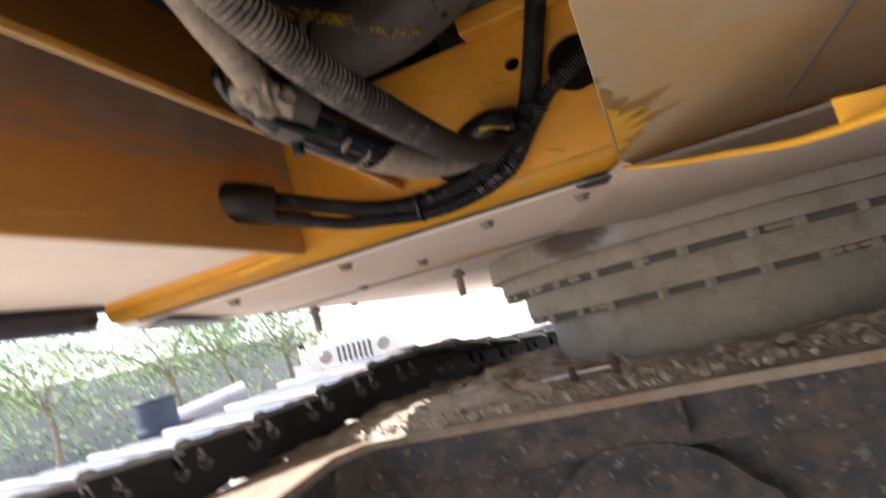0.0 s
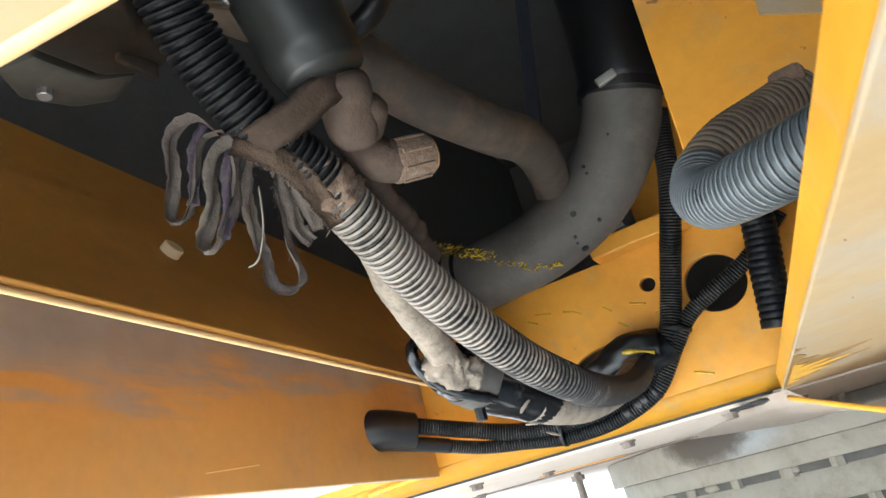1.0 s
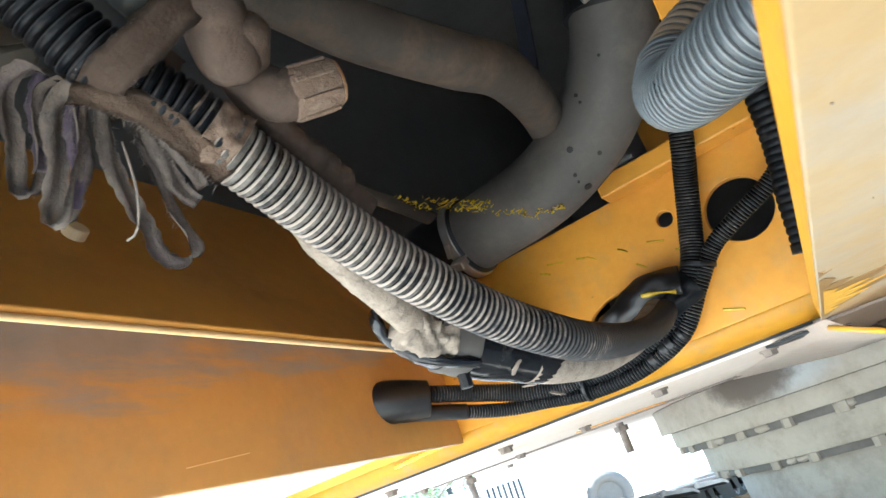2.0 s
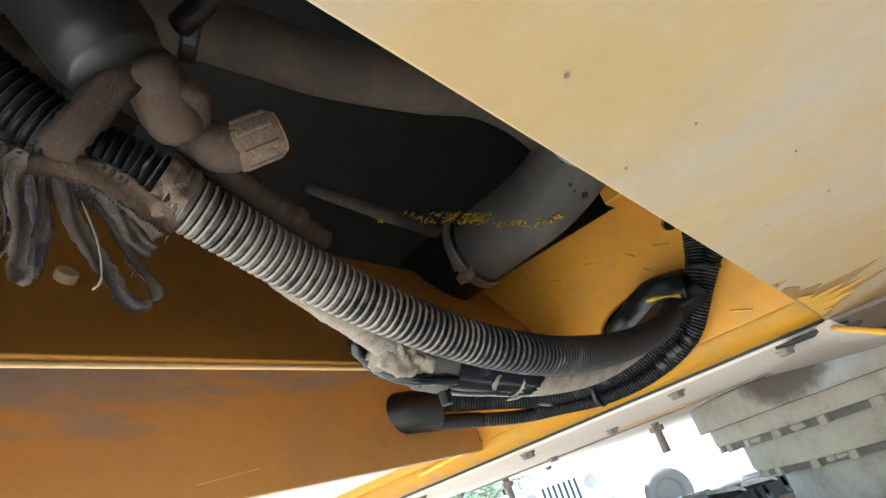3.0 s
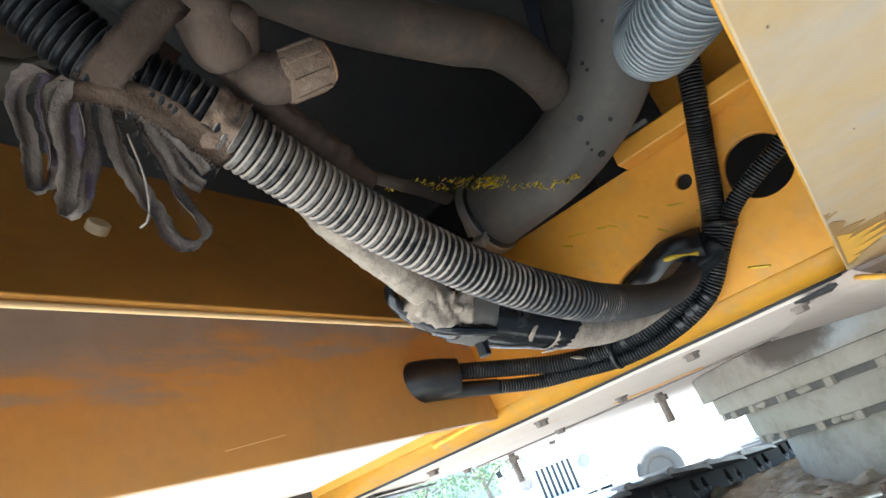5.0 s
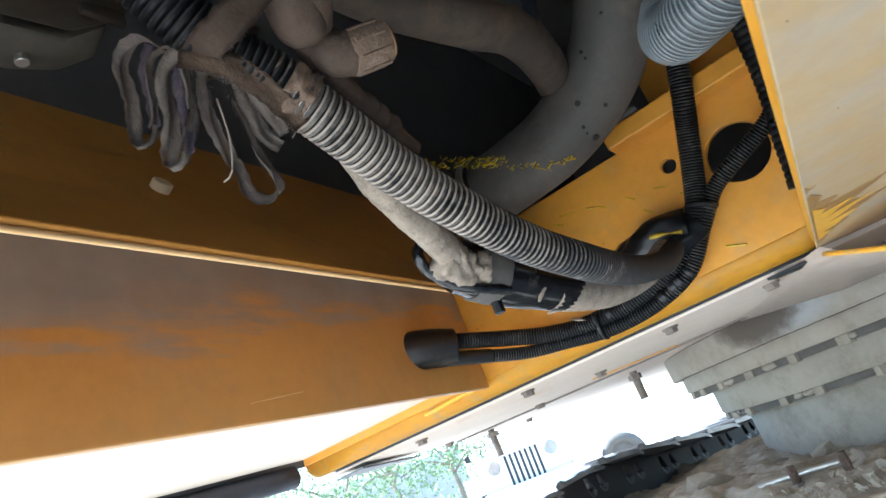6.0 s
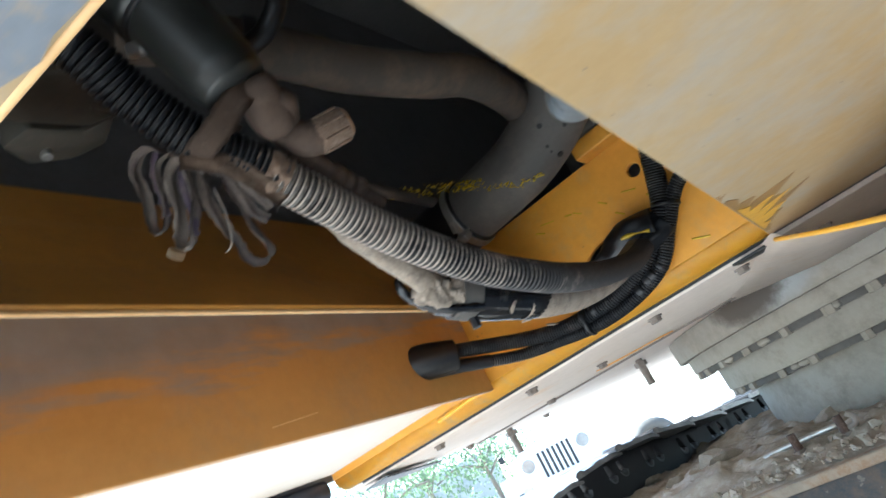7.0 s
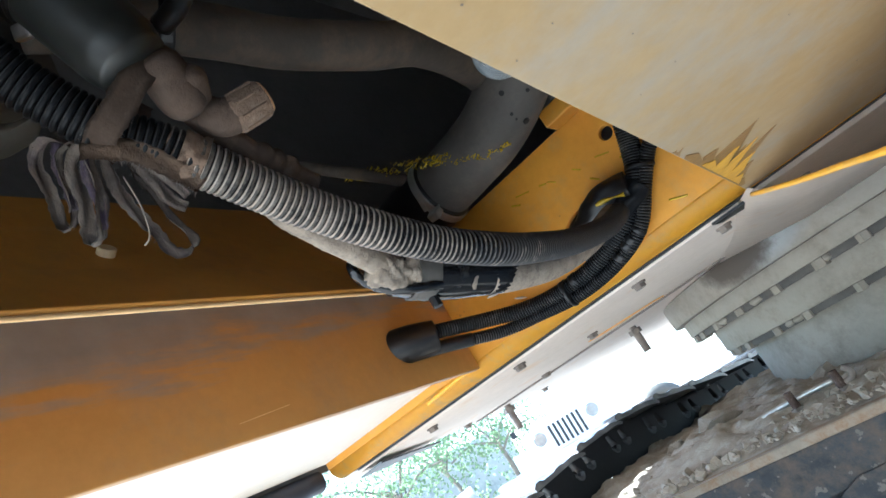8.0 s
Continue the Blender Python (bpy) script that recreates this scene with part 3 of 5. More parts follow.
vs = [bm.verts.new(p) for p in ((cover_edge(-0.3), -0.3, 1.048), (cover_edge(0.83), 0.83, 1.048), (cover_edge(0.83) + 0.001, 0.83, 1.068), (cover_edge(-0.3) + 0.001, -0.3, 1.068))]
bm.faces.new(vs)
bmesh.ops.solidify(bm, geom=bm.faces[:], thickness=0.003)
part("upturned_flange", bm, yellow, cover, "bright yellow upturned edge")


guard = thing("ring_guard", "dusty grey guard plate with a yellow painted edge", "guard plate", at=(0.05, 0.7, 1.0))
lip_pts = [Vector(p) for p in ((-0.050, 0.822, 1.036), (0.004, 0.70, 1.006), (0.053, 0.575, 0.980), (0.105, 0.445, 0.955), (0.18, 0.30, 0.945), (0.30, 0.10, 0.94))]
lip_line = spline(lip_pts, 0.02)
bm = bmesh.new()
cols = []
for k, p in enumerate(lip_line):
    a = radians(-118 + 65 * k / (len(lip_line) - 1))
    q = Vector((0.018 + 0.668 * math.cos(a), 2.077 + 0.668 * math.sin(a), 1.046 - 0.026 * min(1, k / 12)))
    p = Vector((p.x, p.y, p.z + 0.010 * max(0, 1 - k / 3)))
    cols.append([bm.verts.new(p.lerp(q, u) + Vector((0, 0, 0.012 * math.sin(math.pi * u)))) for u in (0, 0.02, 0.25, 0.5, 0.75, 0.98, 1)])
for A, B in zip(cols, cols[1:]):
    for j in range(6):
        bm.faces.new((A[j], A[j + 1], B[j + 1], B[j]))
bmesh.ops.solidify(bm, geom=bm.faces[:], thickness=0.003)
smooth_by_angle(part("plate", bm, underside, guard, smooth=True), 40)
part("painted_edge", sweep(lip_pts, 0.003, 0.02, 8), yellow, guard, "bare yellow edge", smooth=True)
part("tab", prism([(0.112, 0.953), (0.158, 0.947), (0.158, 0.966), (0.112, 0.971)], -0.0015, 0.0015, 0, Matrix.Translation((0, 0.425, 0)) @ Matrix(((1, 0, 0, 0), (0, 0, 1, 0), (0, 1, 0, 0), (0, 0, 0, 1)))), yellow, guard, "small upright yellow tab")
part("bolt", mesh_of(hexbolt(0.011, 0.010), "guard_bolt"), bolt_mat, guard, m=pose(-0.045, 0.90, 1.038))
part("bolt", mesh_of(hexbolt(0.007, 0.014), "guard_screw"), bolt_mat, guard, m=pose(0.0, 0.89, 1.028))


def scraped(y0, y1, fingers, z, push=0.0):
    """One ragged scrape that starts at the cover's edge; fingers: (share along it, length) of its torn points."""
    rnd = random.Random(round(y0 * 1000))
    way = Vector((0.72, -0.69))
    along_edge = lambda u: Vector((cover_edge(y0 + (y1 - y0) * u) + 0.001, y0 + (y1 - y0) * u))
    rim = [along_edge(u) + way * push for u in (0, 0.3, 0.6, 1)]
    back = [(1.0, 0.0)]
    for k, (u, ln) in enumerate(fingers):
        w = 0.075 + 0.035 * rnd.random()
        back += [(u + w, ln * rnd.uniform(0.25, 0.5)), (u + w * 0.4, ln * rnd.uniform(0.6, 0.8)), (u, ln), (u - w * 0.3, ln * rnd.uniform(0.7, 0.9)), (u - w, ln * rnd.uniform(0.2, 0.4))]
    poly = [(p.x, p.y) for p in rim]
    for u, ln in back[1:]:
        p = along_edge(u) + way * (push + ln)
        poly.append((p.x, p.y))
    return prism(poly, z, z + 0.0004)


for y0, y1, fingers, z, push, mt in (
        (0.50, 0.785, ((0.93, 0.018), (0.80, 0.050), (0.66, 0.105), (0.52, 0.060), (0.40, 0.090), (0.25, 0.034), (0.10, 0.016)), 1.0463, 0.0, scrape),
        (0.56, 0.76, ((0.88, 0.020), (0.70, 0.058), (0.50, 0.075), (0.33, 0.050), (0.14, 0.016)), 1.0455, 0.003, yellow_scrape),
        (0.46, 0.485, ((0.7, 0.012), (0.3, 0.006)), 1.0465, 0.0, scrape)):
    part("scraped_patch", scraped(y0, y1, fingers, z, push), mt, cover, "ragged patch scraped to yellow paint")

rnd = random.Random(31)
for k in range(14):
    x, y = rnd.uniform(0.0, 0.16), rnd.uniform(0.12, 0.7)
    part("speck", cyl(rnd.uniform(0.0003, 0.0006), 0.0002, 0.0004, 7, Matrix.Translation((x + 0.01, y, 1.0466)) @ Matrix.Diagonal((1, rnd.uniform(1, 2.4), 1, 1))), bolt_mat, cover)

near_cover = thing("rear_belly_cover", "dusty yellow sheet steel belly cover with a grey smear", "cover", at=(-0.2, -0.1, 1.047))
part("plate", prism([(-0.28, -0.30), (0.02, -0.30), (0.02, -0.031), (-0.08, -0.0475), (-0.28, -0.080)], 1.047, 1.050, 0.001), cream, near_cover)
part("pale_rim", sweep([(-0.279, -0.0798, 1.0480), (-0.08, -0.0473, 1.0480), (0.019, -0.0308, 1.0480)], 0.0016, 0.02, 8), lit_edge_and_scratch, near_cover, "pale rim", smooth=True)
part("smear", prism([(-0.050, -0.12), (0.012, -0.10), (0.012, -0.036), (-0.008, -0.0378), (-0.022, -0.0412), (-0.030, -0.0408), (-0.040, -0.046), (-0.047, -0.060)], 1.0453, 1.0462), smear_mat, near_cover, "bluish grey smear")

hang_panel = thing("bulkhead", "orange painted steel bulkhead inside the bay", "bulkhead", at=(0.04, 0.55, 1.35))
part("plate", holed_plate("hanging_panel", [(-0.036, 1.25), (0.28, 1.16), (0.28, 1.7), (0.0, 1.7)], [], 0.006, Matrix(((1, 0, 0, 0), (0, 0, 1, 0.55), (0, 1, 0, 0), (0, 0, 0, 1)))), orange, hang_panel)
part("pale_patch", prism([(0.075, 1.36), (0.12, 1.33), (0.14, 1.45), (0.09, 1.47)], 0.543, 0.5465, 0, Matrix(((1, 0, 0, 0), (0, 0, 1, 0), (0, 1, 0, 0), (0, 0, 0, 1)))), cream, hang_panel, "dusty pale patch")

# ---- hoses and pipes in the opening ----
def tube_thing(name, label, category, points, radius, material, step=0.004, seg=20, group="", smooth=True):
    ob = part(name, sweep(points, radius, step, seg), material, None, smooth=smooth)
    return tagged(ob, label, category, group)


MAIN = [(-0.203, 0.02, 1.305), (-0.203, 0.08, 1.257), (-0.209, 0.11, 1.232), (-0.209, 0.145, 1.204), (-0.205, 0.175, 1.187), (-0.202, 0.21, 1.165), (-0.202, 0.26, 1.139), (-0.196, 0.31, 1.112), (-0.188, 0.37, 1.087), (-0.177, 0.43, 1.070), (-0.180, 0.50, 1.069), (-0.192, 0.62, 1.079), (-0.200, 0.75, 1.099), (-0.205, 0.84, 1.125), (-0.225, 0.93, 1.15)]
hose = thing("corrugated_hose", "black corrugated hose caked with pale dust, tied with cloth", "hose", at=(-0.2, 0.2, 1.15))
smooth_by_angle(part("upper_length", sweep(MAIN[:5], ribbed(0.0158, 0.0047, 0.0030), 0.0047 / 10, 24, groove=0.0047), (hose_mat, groove_shade_mat, crest_mat), hose, "black upper length", smooth=True), 60)
smooth_by_angle(part("lower_length", sweep(MAIN[4:], ribbed(0.0164, 0.0048, 0.0026, 0.0150, 0.25), 0.0048 / 10, 24, groove=0.0048), (hose_mat, groove_shade_mat, crest_mat), hose, "dusty lower length", smooth=True), 60)

looms = [
    [(-0.60, 0.69, 1.152), (-0.565, 0.715, 1.149), (-0.529, 0.76, 1.137), (-0.48, 0.825, 1.118), (-0.424, 0.855, 1.099), (-0.365, 0.866, 1.089), (-0.290, 0.867, 1.090), (-0.222, 0.866, 1.110), (-0.180, 0.866, 1.138), (-0.157, 0.866, 1.166), (-0.140, 0.866, 1.208), (-0.117, 0.852, 1.263), (-0.103, 0.836, 1.290), (-0.088, 0.824, 1.325), (-0.073, 0.816, 1.37), (-0.055, 0.80, 1.45)],
    [(-0.575, 0.71, 1.125), (-0.533, 0.76, 1.112), (-0.474, 0.84, 1.090), (-0.415, 0.862, 1.080), (-0.340, 0.868, 1.069), (-0.265, 0.868, 1.073), (-0.202, 0.868, 1.095), (-0.160, 0.866, 1.140), (-0.125, 0.862, 1.176), (-0.086, 0.858, 1.195), (-0.050, 0.855, 1.209), (-0.020, 0.85, 1.224), (0.03, 0.84, 1.26)],
]
for k, pts in enumerate(looms):
    r = (0.0112, 0.0096)[k]
    lm = thing("cable_loom", ("thicker black corrugated cable loom rising beside a web hole", "thinner black corrugated cable loom crossing a round hole")[k], "cable loom", "cable looms", at=pts[5])
    smooth_by_angle(part("conduit", sweep(pts, ribbed(r, 0.0042, 0.0020, (0.0152, 0.0112)[k], 0.55), 0.0042 / 8, 18, groove=0.0042), (loom_mat, loom_groove_shade, loom_crest), lm, smooth=True), 60)
    part("tape_wrap", sweep([Vector(pts[0]), Vector(pts[1]), Vector(pts[1]).lerp(Vector(pts[2]), 0.5)], r + 0.0012, 0.005, 16), rubber, lm, "black tape wrap", smooth=True)
    mid = spline(pts[5:7], 0.01)
    for j in (1, 3, 4, 6)[:2 + 2 * k]:
        part("tape_ring", sweep([mid[j], mid[j + 1]], r + 0.0022, 0.004, 16), rubber, lm, smooth=True)
lump = thing("tape_lump", "lumpy black tape where the hose enters the web", "tape", at=(-0.208, 0.86, 1.15))
part("wrap", sweep([(-0.305, 0.885, 1.125), (-0.270, 0.868, 1.140), (-0.235, 0.858, 1.150), (-0.205, 0.856, 1.156), (-0.178, 0.862, 1.150)], lambda s, a: 0.0235 + 0.006 * noise.noise(Vector((s * 45, 1.6 * math.cos(a), 1.6 * math.sin(a)))), 0.004, 26), rubber, lump, smooth=True)
part("wrap", sweep([(-0.255, 0.866, 1.118), (-0.225, 0.856, 1.128), (-0.195, 0.858, 1.134), (-0.165, 0.866, 1.146)], lambda s, a: 0.0195 + 0.006 * noise.noise(Vector((s * 60 + 7, 1.9 * math.cos(a), 1.9 * math.sin(a)))), 0.004, 26), loom_mat, lump, "dusty lower wrap", smooth=True)
part("oil_streak", sweep([(-0.222, 0.832, 1.152), (-0.202, 0.829, 1.147), (-0.182, 0.836, 1.140)], lambda s, a: 0.0026 + 0.0012 * math.sin(s * 160), 0.003, 8), oil, lump, "streak of yellow oil", smooth=True)
boot = tube_thing("rubber_boot", "black rubber boot where the looms leave the web", "grommet", [(-0.60, 0.690, 1.143), (-0.56, 0.715, 1.139), (-0.525, 0.752, 1.130)], lambda s, a: 0.031 - 0.06 * s * s / 0.09, rubber, 0.006, 24)
tie = thing("cable_ties", "black plastic ties round the cable looms", "cable tie", at=(-0.36, 0.86, 1.08))
for a, b in (((-0.352, 0.867, 1.0798), (-0.344, 0.867, 1.0785)), ((-0.151, 0.862, 1.160), (-0.147, 0.862, 1.169)),):
    m = along(a, b)
    part("tie_band", cyl(0.0216, 0.0216, 0.005, 26, m, 0.001), rubber, tie)
    part("tie_head", box(0.018, 0.0265, -0.004, 0.004, -0.004, 0.004, 0.001), rubber, tie, m=m)
bundle = thing("wire_bundle", "loose black wires inside the cable hole", "wires", at=(-0.27, 0.91, 1.155))
for k in range(5):
    part("wire", sweep([(-0.325 + 0.01 * k, 0.925, 1.14 + 0.006 * (k % 3)), (-0.28 + 0.008 * k, 0.90 + 0.004 * k, 1.165 - 0.005 * k), (-0.215, 0.925, 1.15 + 0.005 * k)], 0.0035, 0.006, 8), rubber, bundle, smooth=True)

# thick elbow pipe with its clamps
elbow = thing("elbow_pipe", "dusty grey elbow pipe with drilled drain holes", "pipe", at=(-0.2, 0.75, 1.32))
part("bend", sweep([(-0.43, 0.77, 1.312), (-0.34, 0.765, 1.312), (-0.25, 0.752, 1.316), (-0.165, 0.732, 1.343), (-0.105, 0.71, 1.395), (-0.075, 0.69, 1.46), (-0.062, 0.68, 1.56)], 0.050, 0.012, 40), pipe_grey, elbow, smooth=True)
part("coupling", sweep([(-0.49, 0.775, 1.312), (-0.42, 0.771, 1.312), (-0.383, 0.769, 1.312)], 0.054, 0.01, 36), rubber, elbow, "black rubber coupling", smooth=True)
clamp = part("clamp", cyl(0.0565, 0.0565, 0.013, 40, along((-0.402, 0.770, 1.312), (-0.388, 0.7695, 1.312)), 0.001), steel, elbow, "worm-drive hose clamp")
part("screw_housing", box(-0.009, 0.009, -0.014, 0.014, -0.005, 0.008, 0.002), steel, clamp, m=pose(-0.395, 0.730, 1.270, 40, 10, 0))
part("screw", cyl(0.006, 0.006, 0.02, 6, along((-0.404, 0.726, 1.283), (-0.399, 0.718, 1.298)), 0.001), steel, clamp)
upper_clamp = part("upper_clamp", cyl(0.0552, 0.0552, 0.013, 40, along((-0.0845, 0.697, 1.435), (-0.0805, 0.695, 1.447)), 0.001), rubber, elbow, "dark hose clamp")
part("clamp_screw", box(-0.013, 0.013, -0.004, 0.004, -0.006, 0.006, 0.002), steel, upper_clamp, "bright worm screw housing", m=pose(-0.086, 0.640, 1.436, 10, -15, 10))
part("upper_hose", sweep([(-0.0835, 0.6965, 1.438), (-0.075, 0.690, 1.46), (-0.066, 0.684, 1.53), (-0.055, 0.675, 1.70)], 0.0532, 0.02, 30), rubber, elbow, "black rubber hose", smooth=True)
for p, d, r in (((-0.1907, 0.6925, 1.3121), (-0.08, -0.9, -0.42), 0.0039), ((-0.1653, 0.708, 1.2966), (0.22, -0.54, -0.81), 0.0027), ((-0.2022, 0.7097, 1.2889), (0.07, -0.66, -0.75), 0.0024), ((-0.2039, 0.7179, 1.2826), (0.12, -0.51, -0.85), 0.0016), ((-0.1998, 0.7324, 1.2774), (0.2, -0.22, -0.95), 0.0048), ((-0.1549, 0.6761, 1.3584), (-0.31, -0.95, -0.03), 0.0023), ((-0.154, 0.677, 1.3486), (-0.19, -0.97, -0.15), 0.0019), ((-0.111, 0.6632, 1.3778), (-0.07, -0.96, -0.28), 0.0019)):
    q, d = Vector(p), Vector(d).normalized()
    part("drain_hole", cyl(r, r, 0.003, 14, along(q - d * 0.003, q + d * 0.002)), rubber, elbow)
splash = thing("oil_splash", "streaks and flecks of glossy yellow oil", "oil", at=(-0.35, 0.72, 1.28))
rnd = random.Random(21)
arc = spline([(-0.49, 0.700, 1.412), (-0.435, 0.702, 1.376), (-0.385, 0.715, 1.350), (-0.335, 0.714, 1.320), (-0.285, 0.716, 1.287), (-0.24, 0.728, 1.272)], 0.0022)
for q in arc:
    for j in range(2):
        o = Vector((rnd.uniform(-0.004, 0.004), rnd.uniform(-0.002, 0.0005), rnd.uniform(-0.009, 0.009)))
        part("fleck", sweep([q + o, q + o + Vector((rnd.uniform(-0.003, 0.010), rnd.uniform(-0.001, 0.001), rnd.uniform(-0.005, 0.004)))], 0.0005 + 0.0013 * rnd.random() ** 3, 0.003, 6), oil, splash, smooth=True)
for x, z in ((-0.36, 1.255), (-0.345, 1.262), (-0.30, 1.25), (-0.285, 1.246), (-0.24, 1.235), (-0.20, 1.226), (-0.225, 1.205), (-0.17, 1.20), (-0.15, 1.105), (-0.30, 1.10)):
    part("fleck", sweep([(x, 0.8855, z), (x + rnd.uniform(0.01, 0.025), 0.8855, z - rnd.uniform(0.003, 0.012))], rnd.uniform(0.0008, 0.0018), 0.004, 6), oil, splash, smooth=True)

# long earth-caked pipe across the bay
pipe = tube_thing("long_pipe", "earth-caked steel pipe crossing the dark bay", "pipe", [(-0.27, 0.16, 1.36), (-0.235, 0.23, 1.345), (-0.217, 0.28, 1.332), (-0.206, 0.35, 1.325), (-0.182, 0.44, 1.321), (-0.172, 0.52, 1.334), (-0.196, 0.66, 1.362), (-0.24, 0.82, 1.39)], lambda s, a: 0.0225 + 0.004 * min(s, 0.6), pipe_dirty, 0.01, 30)
part("pipe_band", cyl(0.026, 0.026, 0.012, 30, along((-0.229, 0.245, 1.342), (-0.225, 0.255, 1.339)), 0.002), rubber, pipe)
tagged(part("thin_rod", sweep([(-0.603, 0.70, 1.536), (-0.48, 0.70, 1.415), (-0.43, 0.71, 1.366), (-0.41, 0.75, 1.34)], 0.010, 0.02, 12), pipe_dirty, None, smooth=True), "thin earth-coloured rod behind the hose", "rod")

# black canister with its band
can = thing("black_canister", "dark cylindrical canister with a stepped collar", "canister", at=(-0.168, 0.157, 1.215))
CAN_A, CAN_B = Vector((-0.168, 0.157, 1.215)), Vector((-0.174, 0.130, 1.277))
up = (CAN_B - CAN_A).normalized()
part("body", sweep([CAN_A, CAN_A.lerp(CAN_B, 0.5), CAN_B], lambda s, a: 0.0222 + 0.0028 * min(s / 0.012, 1) + 0.045 * s, 0.003, 48), canister_mat, can, smooth=True)
part("band", cyl(0.0298, 0.0298, 0.005, 48, along(CAN_B - up * 0.001, CAN_B + up * 0.004), 0.0015), rubber, can, "raised black band")
part("collar", sweep([CAN_B + up * 0.003, CAN_B + up * 0.05, CAN_B + up * 0.11], lambda s, a: 0.0315 + 0.03 * s, 0.006, 48), canister_mat, can, smooth=True)
part("lug", box(-0.008, 0.008, -0.004, 0.004, -0.005, 0.005, 0.002), steel, can, m=pose(-0.196, 0.118, 1.262, 20, 30, 10))
tagged(part("bypass_hose", sweep([(-0.150, 0.235, 1.39), (-0.152, 0.228, 1.335), (-0.160, 0.225, 1.312), (-0.178, 0.222, 1.300), (-0.200, 0.220, 1.302)], 0.0085, 0.006, 18), rubber, None, smooth=True), "thin black hose curving beside the canister", "hose")

# drain plug and its elbow
plug = thing("drain_plug", "earth-caked plastic tee with a ribbed drain cap", "plug", at=(-0.17, 0.18, 1.21))
knobbly = lambda r, k, amt, ln: (lambda s, a: (r + amt * noise.noise(Vector((s * k, 1.7 * math.cos(a), 1.7 * math.sin(a))))) * max(0.25, 1 - min(abs(2 * s / ln - 1), 1) ** 5) ** 0.5)
part("body", sweep([(-0.166, 0.168, 1.226), (-0.171, 0.178, 1.212), (-0.176, 0.186, 1.201), (-0.182, 0.193, 1.194)], knobbly(0.0150, 45, 0.0014, 0.045), 0.002, 28), caked_shaded, plug, "lumpy tee body", smooth=True)
part("collar", sweep([(-0.160, 0.183, 1.213), (-0.171, 0.190, 1.205), (-0.180, 0.197, 1.200)], knobbly(0.0125, 60, 0.0010, 0.028), 0.002, 26), caked_shaded, plug, smooth=True)
part("outlet_pipe", sweep([(-0.181, 0.190, 1.202), (-0.190, 0.213, 1.191), (-0.197, 0.242, 1.176), (-0.199, 0.262, 1.166), (-0.199, 0.285, 1.153)], lambda s, a: 0.0092 + (0.0022 * abs(math.sin((s - 0.058) * 290)) + 0.0014 if 0.058 < s < 0.091 else 0) + 0.0007 * noise.noise(Vector((s * 90, 2 * math.cos(a), 2 * math.sin(a)))), 0.0015, 24), caked_shaded, plug, "outlet pipe with ribbed end", smooth=True)
part("elbow", sweep([(-0.186, 0.197, 1.206), (-0.180, 0.205, 1.195), (-0.175, 0.210, 1.188), (-0.170, 0.216, 1.188)], lambda s, a: 0.0095 + 0.0032 * min(s / 0.022, 1) + 0.0008 * noise.noise(Vector((s * 200, 3 * math.cos(a), 3 * math.sin(a)))), 0.0012, 26), caked_shaded, plug, smooth=True)
CAP_A, CAP_B = Vector((-0.1725, 0.2135, 1.1868)), Vector((-0.1565, 0.2325, 1.1925))
cap = part("cap", cyl(0.0132, 0.0125, (CAP_B - CAP_A).length, 24, along(CAP_A, CAP_B), 0.0018), caked, plug, "round ribbed cap", smooth=False)
smooth_by_angle(cap, 40)
cap_m = along(CAP_A, CAP_B)
for k in range(8):
    part("rib", box(0.0122, 0.0142, -0.0013, 0.0013, -0.0095, 0.0095, 0.0006), caked, cap, m=cap_m @ pose(0, 0, 0, 0, 0, 45 * k + 8))
part("end_face", cyl(0.0112, 0.0108, 0.0016, 24, cap_m @ Matrix.Translation((0, 0, (CAP_B - CAP_A).length / 2 + 0.0006)), 0.0005), cap_face, cap, "ochre dusty end face")

# pale sleeve and black fitting under the main hose
sleeve = thing("hose_fitting", "black hydraulic fitting with a dust-covered sleeve", "fitting", at=(-0.28, 0.4, 1.11))
part("sleeve", sweep([(-0.212, 0.240, 1.166), (-0.226, 0.271, 1.152), (-0.234, 0.295, 1.143), (-0.242, 0.331, 1.129), (-0.251, 0.367, 1.116), (-0.258, 0.391, 1.108)], lambda s, a: 0.0122 + 0.0010 * noise.noise(Vector((s * 60, 1.5 * math.cos(a), 1.5 * math.sin(a)))) + 0.0007 * noise.noise(Vector((s * 300, 5 * math.cos(a), 5 * math.sin(a)))), 0.002, 32), bounce_lit_crust, sleeve, "cracked pale crust round the sleeve", smooth=True)
part("hoop", sweep([(-0.256, 0.396, 1.131), (-0.270, 0.375, 1.133), (-0.277, 0.367, 1.123), (-0.276, 0.374, 1.107), (-0.266, 0.388, 1.091), (-0.254, 0.402, 1.083), (-0.245, 0.430, 1.078)], lambda s, a: 0.0046 + 0.0014 * noise.noise(Vector((s * 120, 2 * math.cos(a), 2 * math.sin(a)))), 0.002, 16), gloss_black, sleeve, "black hoop bracket caked with crust", smooth=True)
part("crust_lump", sweep([(-0.259, 0.372, 1.113), (-0.258, 0.392, 1.103), (-0.252, 0.412, 1.100)], lambda s, a: 0.0150 + 0.005 * noise.noise(Vector((s * 110, 2.4 * math.cos(a), 2.4 * math.sin(a) + 5))) + 0.0018 * noise.noise(Vector((s * 400, 6 * math.cos(a), 6 * math.sin(a)))), 0.0012, 44), bounce_lit_crust, sleeve, smooth=True)
